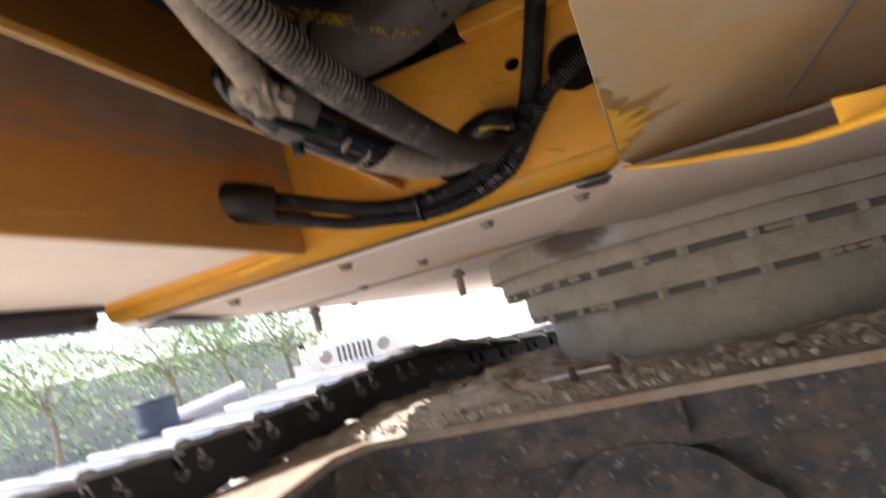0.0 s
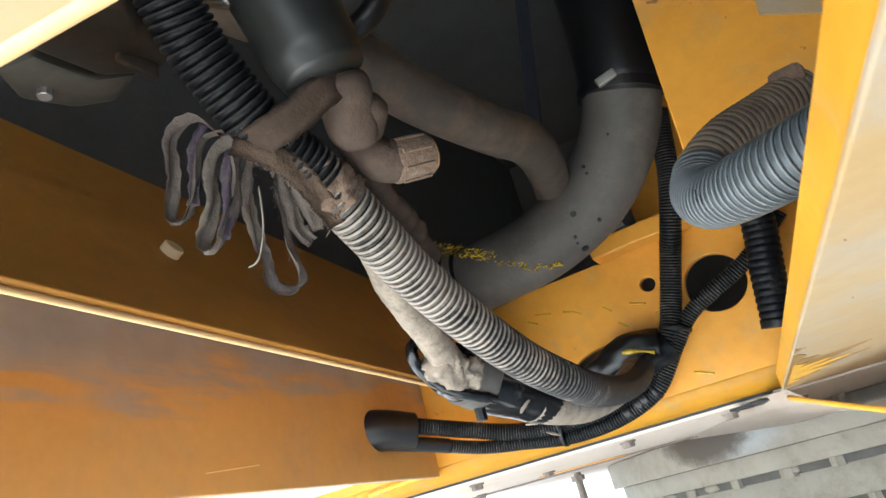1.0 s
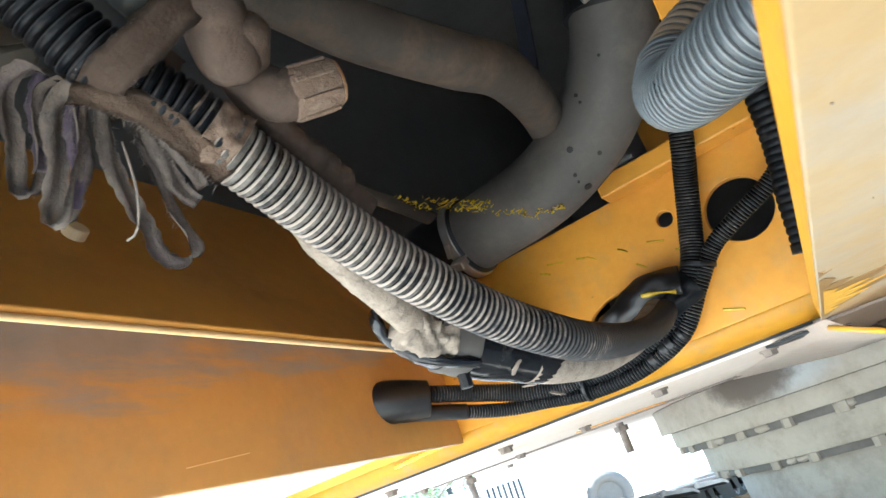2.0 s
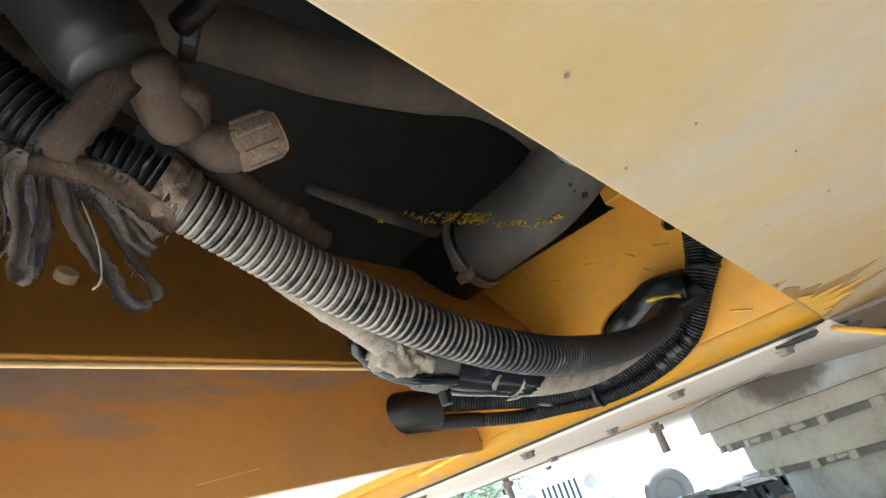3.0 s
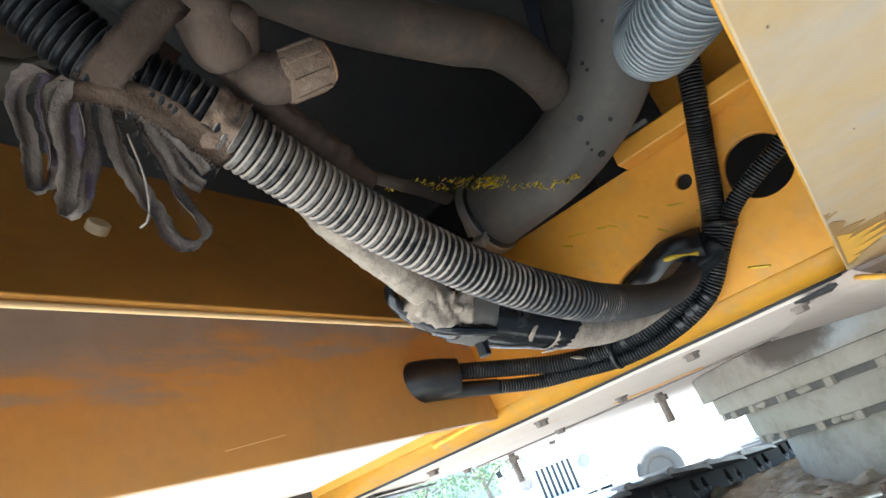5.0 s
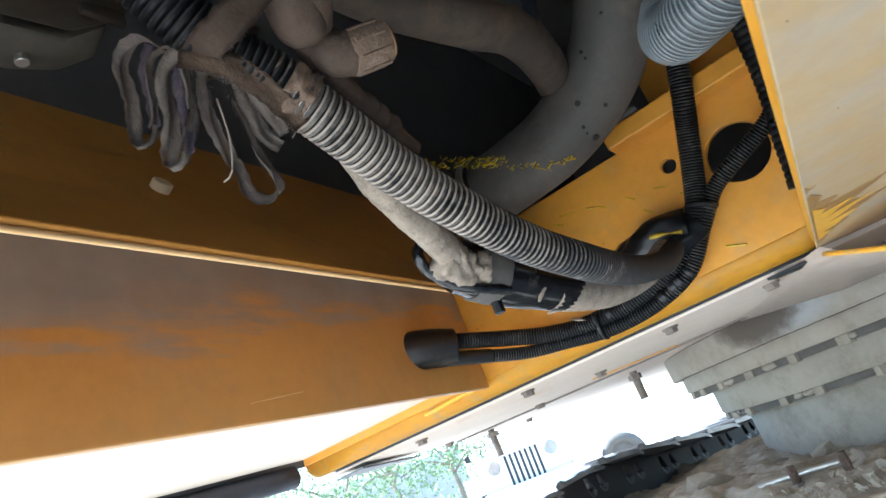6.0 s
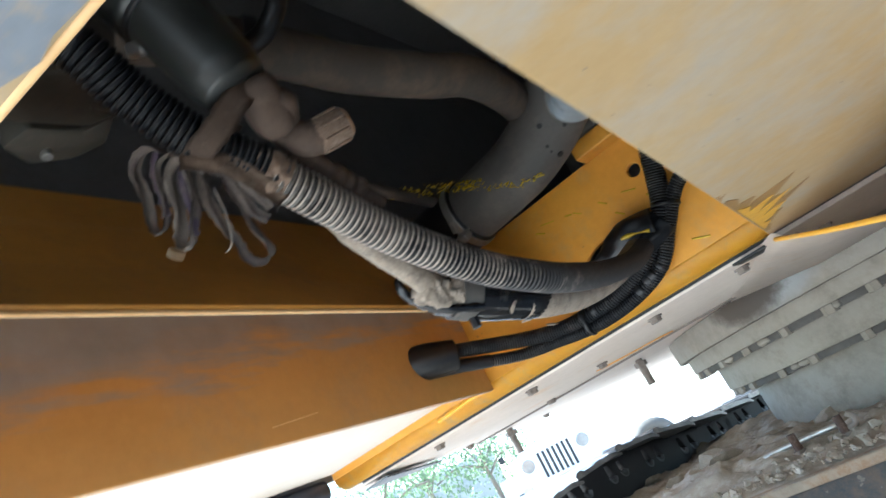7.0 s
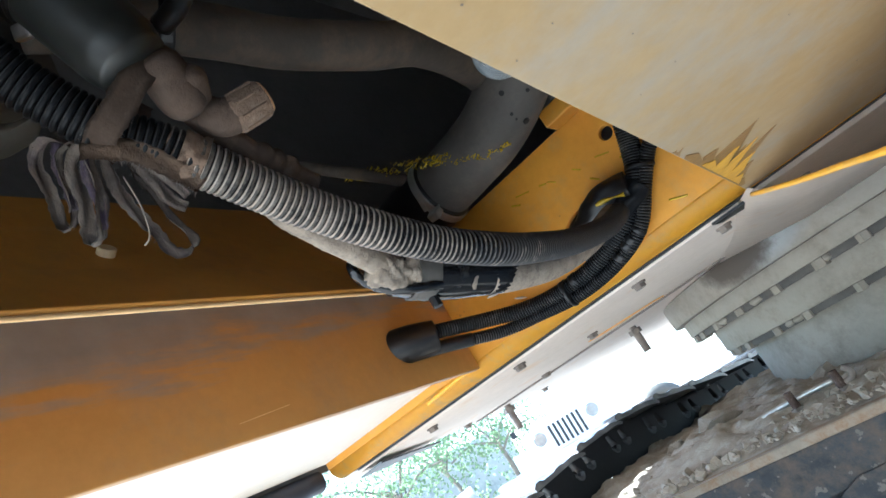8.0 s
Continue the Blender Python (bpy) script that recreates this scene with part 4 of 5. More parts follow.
part("body", sweep([(-0.268, 0.402, 1.110), (-0.262, 0.425, 1.103), (-0.254, 0.458, 1.093), (-0.242, 0.512, 1.079), (-0.236, 0.55, 1.076)], lambda s, a: 0.0225 + 0.0035 * math.sin(min(s / 0.09, 1) * math.pi) - 0.05 * max(0, s - 0.09), 0.003, 32), gloss_black, sleeve, "glossy black body", smooth=True)
part("clamp_ring", sweep([(-0.263, 0.418, 1.105), (-0.260, 0.428, 1.102), (-0.258, 0.438, 1.099)], lambda s, a: 0.0265 + 0.0012 * noise.noise(Vector((s * 200, 3 * math.cos(a), 3 * math.sin(a)))), 0.002, 36), shade_and_dust, sleeve, "dusty clamp ring", smooth=True)
part("tail", sweep([(-0.244, 0.500, 1.080), (-0.236, 0.549, 1.074), (-0.228, 0.626, 1.075), (-0.216, 0.725, 1.093), (-0.215, 0.84, 1.13)], lambda s, a: 0.0205 - 0.022 * min(s, 0.25), 0.005, 24), bounce_lit_crust, sleeve, "pale dusty tail, light from below put into its colour", smooth=True)
for a0, y0 in ((3.9, 0.46), (4.6, 0.50), (5.3, 0.47), (4.2, 0.545)):
    bmc = bmesh.new()
    bmesh.ops.create_icosphere(bmc, subdivisions=3, radius=0.0062)
    for v in bmc.verts:
        v.co = v.co * (1 + 0.7 * noise.noise(v.co * 130 + Vector((a0 * 9, 0, 0))))
        v.co.z *= 0.16
    up = Vector((math.cos(a0), 0, math.sin(a0)))
    q = Vector((-0.262 + 0.22 * (y0 - 0.42), y0, 1.103 - 0.27 * (y0 - 0.425))) + up * 0.0252
    part("dried_crust", bmc, bounce_lit_crust, sleeve, smooth=True, m=Matrix.Translation(q) @ up.to_track_quat("Z", "Y").to_matrix().to_4x4())
part("bleed_screw", cyl(0.005, 0.005, 0.02, 8, Matrix.Translation((-0.262, 0.432, 1.074)), 0.001), rubber, sleeve)

# dirty packing on the hose and the cloth strips tied round it
def ribbon(points, width, seed, wav=0.0015, twist=0.0, across=None, thick=0.0009):
    """A limp strip of cloth with a frayed edge."""
    rnd = random.Random(seed)
    pts = spline(points, 0.003)
    bm = bmesh.new()
    rows = []
    side = across or Vector((rnd.uniform(-1, 1), rnd.uniform(-1, 1), 0.1)).normalized()
    for k, p in enumerate(pts):
        d = (pts[min(k + 1, len(pts) - 1)] - pts[max(k - 1, 0)]).normalized()
        s = (side - d * side.dot(d)).normalized()
        s = Matrix.Rotation(twist * k / len(pts), 3, d) @ s
        n = d.cross(s)
        row = []
        for j in range(6):
            u = j / 5 - 0.5
            fray = rnd.uniform(-0.0008, 0.0008) if j in (0, 5) else 0
            row.append(bm.verts.new(p + s * (u * width + fray) + n * (wav * math.sin(u * 7 + k * 0.25) + 0.0022 * noise.noise(p * 70 + Vector((u, seed, 0))))))
        rows.append(row)
    for A, B in zip(rows, rows[1:]):
        for j in range(5):
            bm.faces.new((A[j], A[j + 1], B[j + 1], B[j]))
    bmesh.ops.solidify(bm, geom=bm.faces[:], thickness=thick)
    return bm


def frayed(points, width, seed, across, length, count):
    """Loose threads along both edges of a strip."""
    rnd = random.Random(seed)
    pts = spline(points, 0.002)
    bm = bmesh.new()
    for k in range(count):
        i = rnd.randrange(1, len(pts) - 1)
        d = (pts[i + 1] - pts[i - 1]).normalized()
        s = (across - d * across.dot(d)).normalized() * rnd.choice((-1, 1))
        a = pts[i] + s * width * rnd.uniform(0.40, 0.50)
        e = a + (s + d * rnd.uniform(-0.9, 0.9) + Vector((rnd.uniform(-0.5, 0.5), rnd.uniform(-0.5, 0.5), rnd.uniform(-0.9, 0.1)))) * length * rnd.uniform(0.4, 1.3)
        w = Vector((rnd.uniform(-1, 1), rnd.uniform(-1, 1), rnd.uniform(-1, 1))).normalized() * 0.00014
        v = w.cross(d).normalized() * 0.00014
        base = [bm.verts.new(a + o) for o in (w, v, -w - v)]
        tip = [bm.verts.new(e + o * 0.6) for o in (w, v, -w - v)]
        for j in range(3):
            bm.faces.new((base[j], base[(j + 1) % 3], tip[(j + 1) % 3], tip[j]))
        bm.faces.new(tip)
    return bm


rag = thing("cloth_tie", "torn dirty cloth strips tied round the hose, ends hanging", "cloth", at=(-0.21, 0.16, 1.19))
AXIS = Vector((0.02, 0.80, -0.60)).normalized()
STRAP = [(-0.160, 0.176, 1.232), (-0.163, 0.163, 1.219), (-0.171, 0.153, 1.204), (-0.184, 0.144, 1.191), (-0.198, 0.139, 1.186), (-0.216, 0.142, 1.189), (-0.229, 0.152, 1.197), (-0.230, 0.164, 1.208), (-0.218, 0.172, 1.216), (-0.200, 0.174, 1.219)]
part("wrap", ribbon(STRAP, 0.0185, 61, 0.0006, 0.1, AXIS, 0.0022), strap_mat, rag, "flat strap drawn tight round the hose", smooth=True)
part("frayed_edge", frayed(STRAP[:7], 0.019, 71, AXIS, 0.0009, 120), cloth_mat, rag)
FLAP = [(-0.216, 0.133, 1.188), (-0.207, 0.141, 1.183), (-0.203, 0.150, 1.1795), (-0.2015, 0.160, 1.1755), (-0.2010, 0.173, 1.1675), (-0.202, 0.187, 1.159), (-0.203, 0.194, 1.154)]
part("wrap_flap", ribbon(FLAP, 0.0135, 81, 0.0012, 0.35, Vector((0.62, 0.52, 0.58)), 0.0022), caked, rag, "dirty strip lying along the hose", smooth=True)
part("frayed_edge", frayed(FLAP, 0.0140, 72, Vector((0.62, 0.52, 0.58)), 0.0019, 380), pale_thread, rag, "pale frayed threads")
spine = spline(MAIN[4:7], 0.002)
at_y = lambda y: min(spine, key=lambda p: abs(p.y - y))
part("earth_crust", sweep([at_y(0.186), at_y(0.193), at_y(0.200)], lambda s, a: 0.0166 + 0.0034 * noise.noise(Vector((s * 150, 2.5 * math.cos(a), 2.5 * math.sin(a) + 4))) + 0.0014 * noise.noise(Vector((s * 520, 8 * math.cos(a), 8 * math.sin(a)))), 0.0008, 48), caked, rag, "crust of earth round the hose", smooth=True)
for k, y in enumerate((0.179, 0.1835)):
    part("earth_crust", sweep([at_y(y), at_y(y) + AXIS * 0.0024], lambda s, a: 0.0148 + 0.0030 * noise.noise(Vector((k * 3 + s * 100, 2.0 * math.cos(a), 2.0 * math.sin(a)))), 0.0008, 40), caked, rag, smooth=True)
# the lilac strips put shade inside the loops into colour
loops = [
    ([(-0.224, 0.136, 1.200), (-0.232, 0.126, 1.210), (-0.247, 0.123, 1.204), (-0.256, 0.129, 1.186), (-0.264, 0.133, 1.168), (-0.258, 0.137, 1.166), (-0.245, 0.135, 1.181), (-0.233, 0.131, 1.198), (-0.222, 0.136, 1.200)], 0.0085, 0.5, Vector((-0.20, 0.95, 0.15)), cloth_mat),
    ([(-0.230, 0.130, 1.206), (-0.240, 0.131, 1.198), (-0.246, 0.134, 1.182), (-0.251, 0.137, 1.170)], 0.0060, 1.0, Vector((0.2, 0.9, 0.0)), cloth_lilac_shade),
    ([(-0.218, 0.136, 1.194), (-0.229, 0.132, 1.186), (-0.237, 0.136, 1.166), (-0.247, 0.137, 1.146), (-0.243, 0.141, 1.142), (-0.236, 0.141, 1.150), (-0.226, 0.141, 1.165), (-0.220, 0.140, 1.188)], 0.0090, 0.4, Vector((-0.05, 0.95, 0.05)), cloth_mat),
    ([(-0.220, 0.138, 1.192), (-0.226, 0.138, 1.176), (-0.231, 0.141, 1.160), (-0.238, 0.142, 1.146)], 0.0065, 0.5, Vector((0.35, 0.85, -0.2)), cloth_lilac_shade),
    ([(-0.217, 0.147, 1.186), (-0.234, 0.159, 1.170), (-0.246, 0.178, 1.148), (-0.250, 0.188, 1.136), (-0.245, 0.194, 1.131), (-0.237, 0.196, 1.133), (-0.230, 0.184, 1.150), (-0.221, 0.169, 1.170), (-0.211, 0.157, 1.180)], 0.0092, 0.4, Vector((0.10, 0.75, 0.55)), cloth_mat),
    ([(-0.210, 0.158, 1.181), (-0.217, 0.173, 1.166), (-0.221, 0.181, 1.156), (-0.219, 0.189, 1.149)], 0.0080, 1.4, Vector((-0.2, 0.7, 0.6)), cloth_mat),
    ([(-0.207, 0.166, 1.174), (-0.212, 0.178, 1.165), (-0.215, 0.189, 1.154)], 0.008, 1.0, Vector((0.5, 0.5, 0.4)), cloth_mat),
]
for k, (pts, w, tw, across, mt) in enumerate(loops):
    part("strip", ribbon(pts, w, 20 + k, twist=tw, across=across), mt, rag, "hanging loop of frayed cloth", smooth=True)
    part("frayed_edge", frayed(pts, w, 90 + k, across, 0.0015 if k > 3 else 0.0008, 150 if k > 3 else 60), pale_thread, rag)
part("thread", sweep([(-0.226, 0.160, 1.178), (-0.236, 0.170, 1.160), (-0.246, 0.174, 1.146), (-0.252, 0.172, 1.143)], 0.0006, 0.004, 6), pale_thread, rag, smooth=True)

# grey ribbed air duct that hangs in a loop behind the cover's edge
duct = thing("air_duct", "grey ribbed flexible air duct hanging in a loop", "duct", at=(-0.01, 0.28, 1.12))
DUCT = [(0.10, 0.18, 1.092), (0.055, 0.205, 1.094), (0.030, 0.220, 1.097), (0.010, 0.236, 1.100), (-0.010, 0.260, 1.106), (-0.024, 0.284, 1.115), (-0.029, 0.303, 1.128), (-0.024, 0.315, 1.144), (-0.005, 0.332, 1.163), (0.022, 0.358, 1.180), (0.05, 0.38, 1.195)]
# groove shade and a pale rib line are laid on as colours
smooth_by_angle(part("duct_hose", sweep(DUCT[:8], ribbed(0.0170, 0.0040, 0.0012), 0.0040 / 8, 28, groove=0.0040), (silver, duct_groove_shade, silver_pale), duct, smooth=True), 50)
smooth_by_angle(part("return_limb", sweep(DUCT[6:], ribbed(0.0160, 0.0052, 0.0018), 0.0052 / 8, 26, groove=0.0052), (duct_tan, duct_groove_shade, duct_tan), duct, "dust-browned returning limb", smooth=True), 50)
part("duct_clip", box(0.034, 0.056, 0.360, 0.378, 1.192, 1.208, 0.005), caked, duct, "dirty metal clip")
sleeve_hose = thing("hanging_sleeve", "black ribbed sleeve hanging by the web", "hose", at=(-0.026, 0.82, 1.118))
part("tube", sweep([(0.012, 0.78, 1.32), (0.0, 0.80, 1.24), (-0.014, 0.81, 1.18), (-0.026, 0.82, 1.118)], ribbed(0.021, 0.009, 0.002), 0.0014, 18), loom_mat, sleeve_hose, smooth=True)
part("end_cuff", sweep([(-0.0240, 0.8185, 1.128), (-0.0262, 0.8201, 1.117)], 0.0216, 0.003, 22), rubber, sleeve_hose, "smooth black end cuff", smooth=True)

# machine parts high in the bay
block = thing("engine_block", "greasy dark metal housing high in the bay", "engine", at=(-0.42, 0.2, 1.42))
for name, poly, z0 in (("cast_housing", [(-0.445, 0.135), (-0.415, 0.148), (-0.424, 0.204), (-0.400, 0.229), (-0.446, 0.240), (-0.470, 0.215), (-0.474, 0.17)], 1.395), ("cast_cover", [(-0.40, 0.12), (-0.335, 0.12), (-0.330, 0.165), (-0.352, 0.19), (-0.352, 0.228), (-0.388, 0.236), (-0.412, 0.200), (-0.405, 0.15)], 1.390)):
    bmh = prism(poly, z0, z0 + 0.12, 0.006)
    for v in bmh.verts:
        v.co.z += 0.25 * (v.co.y - 0.2) * (v.co.z < z0 + 0.05)
    smooth_by_angle(part(name, bmh, greasy, block, smooth=True), 40)
part("rib", box(-0.38, -0.374, 0.19, 0.228, 1.380, 1.395, 0.002), greasy, block)
part("stud", cyl(0.006, 0.005, 0.014, 10, Matrix.Translation((-0.452, 0.178, 1.389)), 0.001), steel, block)
tagged(part("blue_strut", box(-0.012, 0.012, -0.004, 0.004, -0.2, 0.2, 0.001), blue_tube, None, m=pose(-0.215, 0.90, 1.74, 0, 12, 0)), "dark blue flat strut deep in the bay", "strut")

# ---- slewing ring ----
CX, CY = 0.018, 2.077
ring = thing("slewing_ring", "dusty grey stepped slewing ring with rows of bolts", "slewing ring", at=(CX, CY, 0.75))


def drum(r, z0, z1, bev, seg=128):
    return cyl(r, r, z1 - z0, seg, Matrix.Translation((CX, CY, (z0 + z1) / 2)), bev)


def add_drum(name, r, z0, z1, bev, label=""):
    return smooth_by_angle(part(name, drum(r, z0, z1, bev), ring_mat, ring, label, smooth=True), 35)


smooth_by_angle(part("mounting_flange", drum(0.66, 0.985, 1.049, 0.004), flange_mat, ring, "flange under the frame with a patch of greasy grit", smooth=True), 35)
add_drum("upper_race", 0.635, 0.945, 0.985, 0.003)
add_drum("middle_race", 0.575, 0.866, 0.945, 0.003)
add_drum("lower_drum", 0.512, 0.70, 0.866, 0.003)
# bands in dark colour that stand for the shade between the bolts
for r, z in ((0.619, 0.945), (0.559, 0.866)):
    smooth_by_angle(part("shadow_groove", drum(r, z - 0.016, z, 0.001), shade_and_dust, ring, "recessed band coloured dark as shade", smooth=True), 35)
rb = mesh_of(cyl(0.0145, 0.0140, 0.018, 6, Matrix.Translation((0, 0, -0.009)), 0.0015), "ring_bolt")
rnd = random.Random(17)
for r, z, turn, nb in ((0.6165, 0.945, 0.02, 34), (0.5565, 0.866, 0.07, 30)):
    for k in range(nb):
        a = math.pi * 2 * k / nb + turn + rnd.uniform(-0.022, 0.022)
        if math.sin(a) > 0.45:
            continue
        part("ring_bolt", rb, ring_mat, ring, m=pose(CX + r * math.cos(a), CY + r * math.sin(a), z, 0, 0, math.degrees(a) + rnd.uniform(0, 40)) @ Matrix.Diagonal((rnd.uniform(0.95, 1.15), rnd.uniform(0.95, 1.2), rnd.uniform(0.9, 1.15), 1)))
for k in range(14):
    r, z = ((0.6175, 0.9385), (0.5575, 0.8595))[k % 2]
    a = radians(rnd.uniform(-150, -55))
    bmc = bmesh.new()
    bmesh.ops.create_icosphere(bmc, subdivisions=2, radius=0.009)
    for v in bmc.verts:
        v.co *= 1 + 0.5 * noise.noise(v.co * 180 + Vector((k, 0, 0)))
    part("dirt_lump", bmc, ring_mat, ring, smooth=True, m=pose(CX + r * math.cos(a), CY + r * math.sin(a), z, 0, 0, math.degrees(a)) @ Matrix.Diagonal((0.9, rnd.uniform(1.2, 2.6), 0.9, 1)))

# ---- undercarriage ----
under = thing("undercarriage", "stained grey steel undercarriage with earth piled on top", "undercarriage", at=(0, 1.6, 0.0))
TOP = 0.69
deck_poly = [(0.85, 1.24), (-0.02, 1.285), (-0.80, 1.315), (-0.83, 1.20), (-0.745, 0.90), (-0.72, 0.30), (-0.95, 0.30), (-1.0, 1.0), (-1.03, 1.40), (-1.12, 1.85), (-0.85, 2.25), (-0.85, 3.0), (0.85, 3.0)]
part("deck", prism(deck_poly, TOP - 0.022, TOP, 0.004), edge_mat, under, "earth-coloured deck plate with a worn edge")


def inset(poly, d):
    out = []
    for x, y in poly:
        dy = d if y < 1.33 and x > -0.75 else 0
        out.append((x + (d if x < -0.95 else -d if x > 0.8 else (-d if -0.84 < x < -0.71 and y < 1.3 else 0)), y + dy))
    return out


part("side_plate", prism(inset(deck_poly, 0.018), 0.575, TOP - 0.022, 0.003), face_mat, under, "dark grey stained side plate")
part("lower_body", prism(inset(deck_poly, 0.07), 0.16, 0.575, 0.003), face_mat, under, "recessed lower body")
part("rib", box(-0.12, -0.108, 1.275, 1.31, 0.60, TOP - 0.022, 0.002), face_mat, under)
arch = [(-0.52, 0.40), (-0.44, 0.46), (-0.375, 0.535), (-0.32, 0.575), (-0.281, 0.591), (-0.216, 0.594), (-0.155, 0.587), (-0.105, 0.568), (-0.067, 0.545), (-0.022, 0.498), (0.01, 0.477), (0.05, 0.40)]
part("arched_cover", prism(arch, -1.36, -1.300, 0.002, Matrix(((1, 0, 0, 0), (0, 0, -1, 0), (0, 1, 0, 0), (0, 0, 0, 1)))), face_mat, under, "earth-coated arched cover")
part("foot", box(-0.5, 0.5, 1.6, 2.6, 0.0, 0.16, 0.01), face_mat, under)

bm = bmesh.new()
N = 150
grid = {}
for i in range(N + 1):
    for j in range(N + 1):
        x, y = -1.1 + 2.1 * i / N, 1.29 + 1.1 * j / N
        d = min((y - 1.31) * 6, 1, (x + 1.1) * 6)
        h = 0.003 + max(0, d) * (0.030 + 0.020 * math.exp(-((x + 0.55) / 0.22) ** 2) + 0.024 * noise.noise(Vector((x * 6, y * 6, 0))) + 0.016 * noise.noise(Vector((x * 22, y * 22, 3))) + 0.010 * noise.noise(Vector((x * 60, y * 60, 7))))
        grid[i, j] = bm.verts.new((x, y, TOP + h - 0.004))
for i in range(N):
    for j in range(N):
        bm.faces.new((grid[i, j], grid[i + 1, j], grid[i + 1, j + 1], grid[i, j + 1]))
tagged(part("soil_heap", bm, soil, None, smooth=True), "dry brown soil lying on the undercarriage deck", "soil", kind="stuff")


def stone_mesh(seed, r):
    bm = bmesh.new()
    bmesh.ops.create_icosphere(bm, subdivisions=2, radius=r)
    for v in bm.verts:
        v.co *= 1 + 0.6 * noise.noise(v.co * (1.3 / r) + Vector((seed, 0, 0))) + 0.25 * noise.noise(v.co * (3.1 / r) + Vector((0, seed, 0)))
        v.co.x *= 0.8
        v.co.z *= 0.6
    return mesh_of(bm, "stone")


rnd = random.Random(8)
stones = [stone_mesh(k * 3.1, 1.0) for k in range(5)]
for x, y, r in ((-0.56, 1.62, 0.060), (-0.60, 1.50, 0.030), (-0.68, 1.60, 0.040), (-0.30, 1.66, 0.036), (-0.22, 1.68, 0.024), (-0.47, 1.60, 0.028), (-0.33, 1.62, 0.02), (-0.16, 1.50, 0.02), (-0.02, 1.47, 0.016), (0.10, 1.44, 0.018), (0.22, 1.40, 0.016), (-0.72, 1.45, 0.018), (0.33, 1.40, 0.02), (-0.25, 1.42, 0.012), (0.02, 1.36, 0.012)):
    ob = part("stone", stones[rnd.randrange(5)], stone_mat, None, m=pose(x, y, TOP + 0.02 + r * 0.4, 0, 0, rnd.uniform(0, 360)) @ Matrix.Scale(r, 4))
    tagged(ob, "dusty stone on the undercarriage deck", "stone", "stones on the deck")
bm = bmesh.new()
for k in range(2600):
    x, y = rnd.uniform(-0.95, 0.75), 1.315 + 0.45 * rnd.random() ** 1.4
    r = 0.0028 + 0.013 * rnd.random() ** 4
    made = bmesh.ops.create_icosphere(bm, subdivisions=1, radius=r, matrix=pose(x, y, TOP + 0.010 + min(1, (y - 1.315) * 8) * (0.010 + 0.016 * noise.noise(Vector((x * 6, y * 6, 0)))), rnd.uniform(0, 90), rnd.uniform(0, 90), 0) @ Matrix.Diagonal((1, rnd.uniform(0.5, 1), rnd.uniform(0.4, 0.9), 1)))
    for v in made["verts"]:
        v.co += Vector((rnd.uniform(-1, 1), rnd.uniform(-1, 1), rnd.uniform(-1, 1))) * r * 0.28
tagged(part("gravel", bm, soil, None), "crumbs of earth and gravel on the deck", "gravel", kind="stuff")

rod = thing("tie_rod", "dull steel rod clamped by two rusty studs on the deck", "rod", at=(-0.35, 1.45, TOP + 0.02))
part("bar", sweep([(-0.47, 1.47, TOP + 0.030), (-0.36, 1.452, TOP + 0.040), (-0.24, 1.43, TOP + 0.044)], 0.0062, 0.02, 12), steel, rod, smooth=True)
for x, y in ((-0.335, 1.44), (-0.235, 1.425)):
    st = part("stud", cyl(0.0095, 0.0085, 0.050, 12, Matrix.Translation((x, y, TOP + 0.036)), 0.001), rust, rod, "rusty upright stud")
    part("nut", cyl(0.015, 0.015, 0.014, 6, Matrix.Translation((x, y, TOP + 0.020)), 0.001), bolt_mat, st)
part("hook", sweep([(-0.245, 1.43, TOP + 0.03), (-0.213, 1.425, TOP + 0.034), (-0.205, 1.42, TOP + 0.048), (-0.215, 1.42, TOP + 0.060)], 0.0065, 0.006, 10), bolt_mat, rod, smooth=True)

# ---- crawler track ----
track = thing("crawler_track", "worn dark steel crawler track with grouser shoes", "crawler track", at=(-1.3, 1.4, 0.0))
TD, TN = Vector((0.259, 0.966, 0)), Vector((-0.966, 0.259, 0))
T0 = Vector((0.028, -0.026, 0)) + TN * 1.36
PITCH = 0.19
HALF, RAD, ZC = 1.90, 0.355, 0.40


def track_point(s):
    """Along the loop: the place of the chain, (along, height, angle)."""
    L = 2 * HALF
    arc = math.pi * RAD
    s %= 2 * L + 2 * arc
    mid = 1.75
    if s < L:
        u = s - HALF
        d = mid + u
        rise = 0.066 * math.exp(-((d - 1.49) / 0.46) ** 2)
        return d, ZC + RAD - 0.012 + rise, math.atan(rise * 2 * (d - 1.49) / 0.46 ** 2)
    s -= L
    if s < arc:
        a = s / RAD
        return mid + HALF + RAD * math.sin(a), ZC + RAD * math.cos(a), a
    s -= arc
    if s < L:
        return mid + HALF - s, ZC - RAD, math.pi
    a = (s - L) / RAD + math.pi
    return mid - HALF + RAD * math.sin(a), ZC + RAD * math.cos(a), a


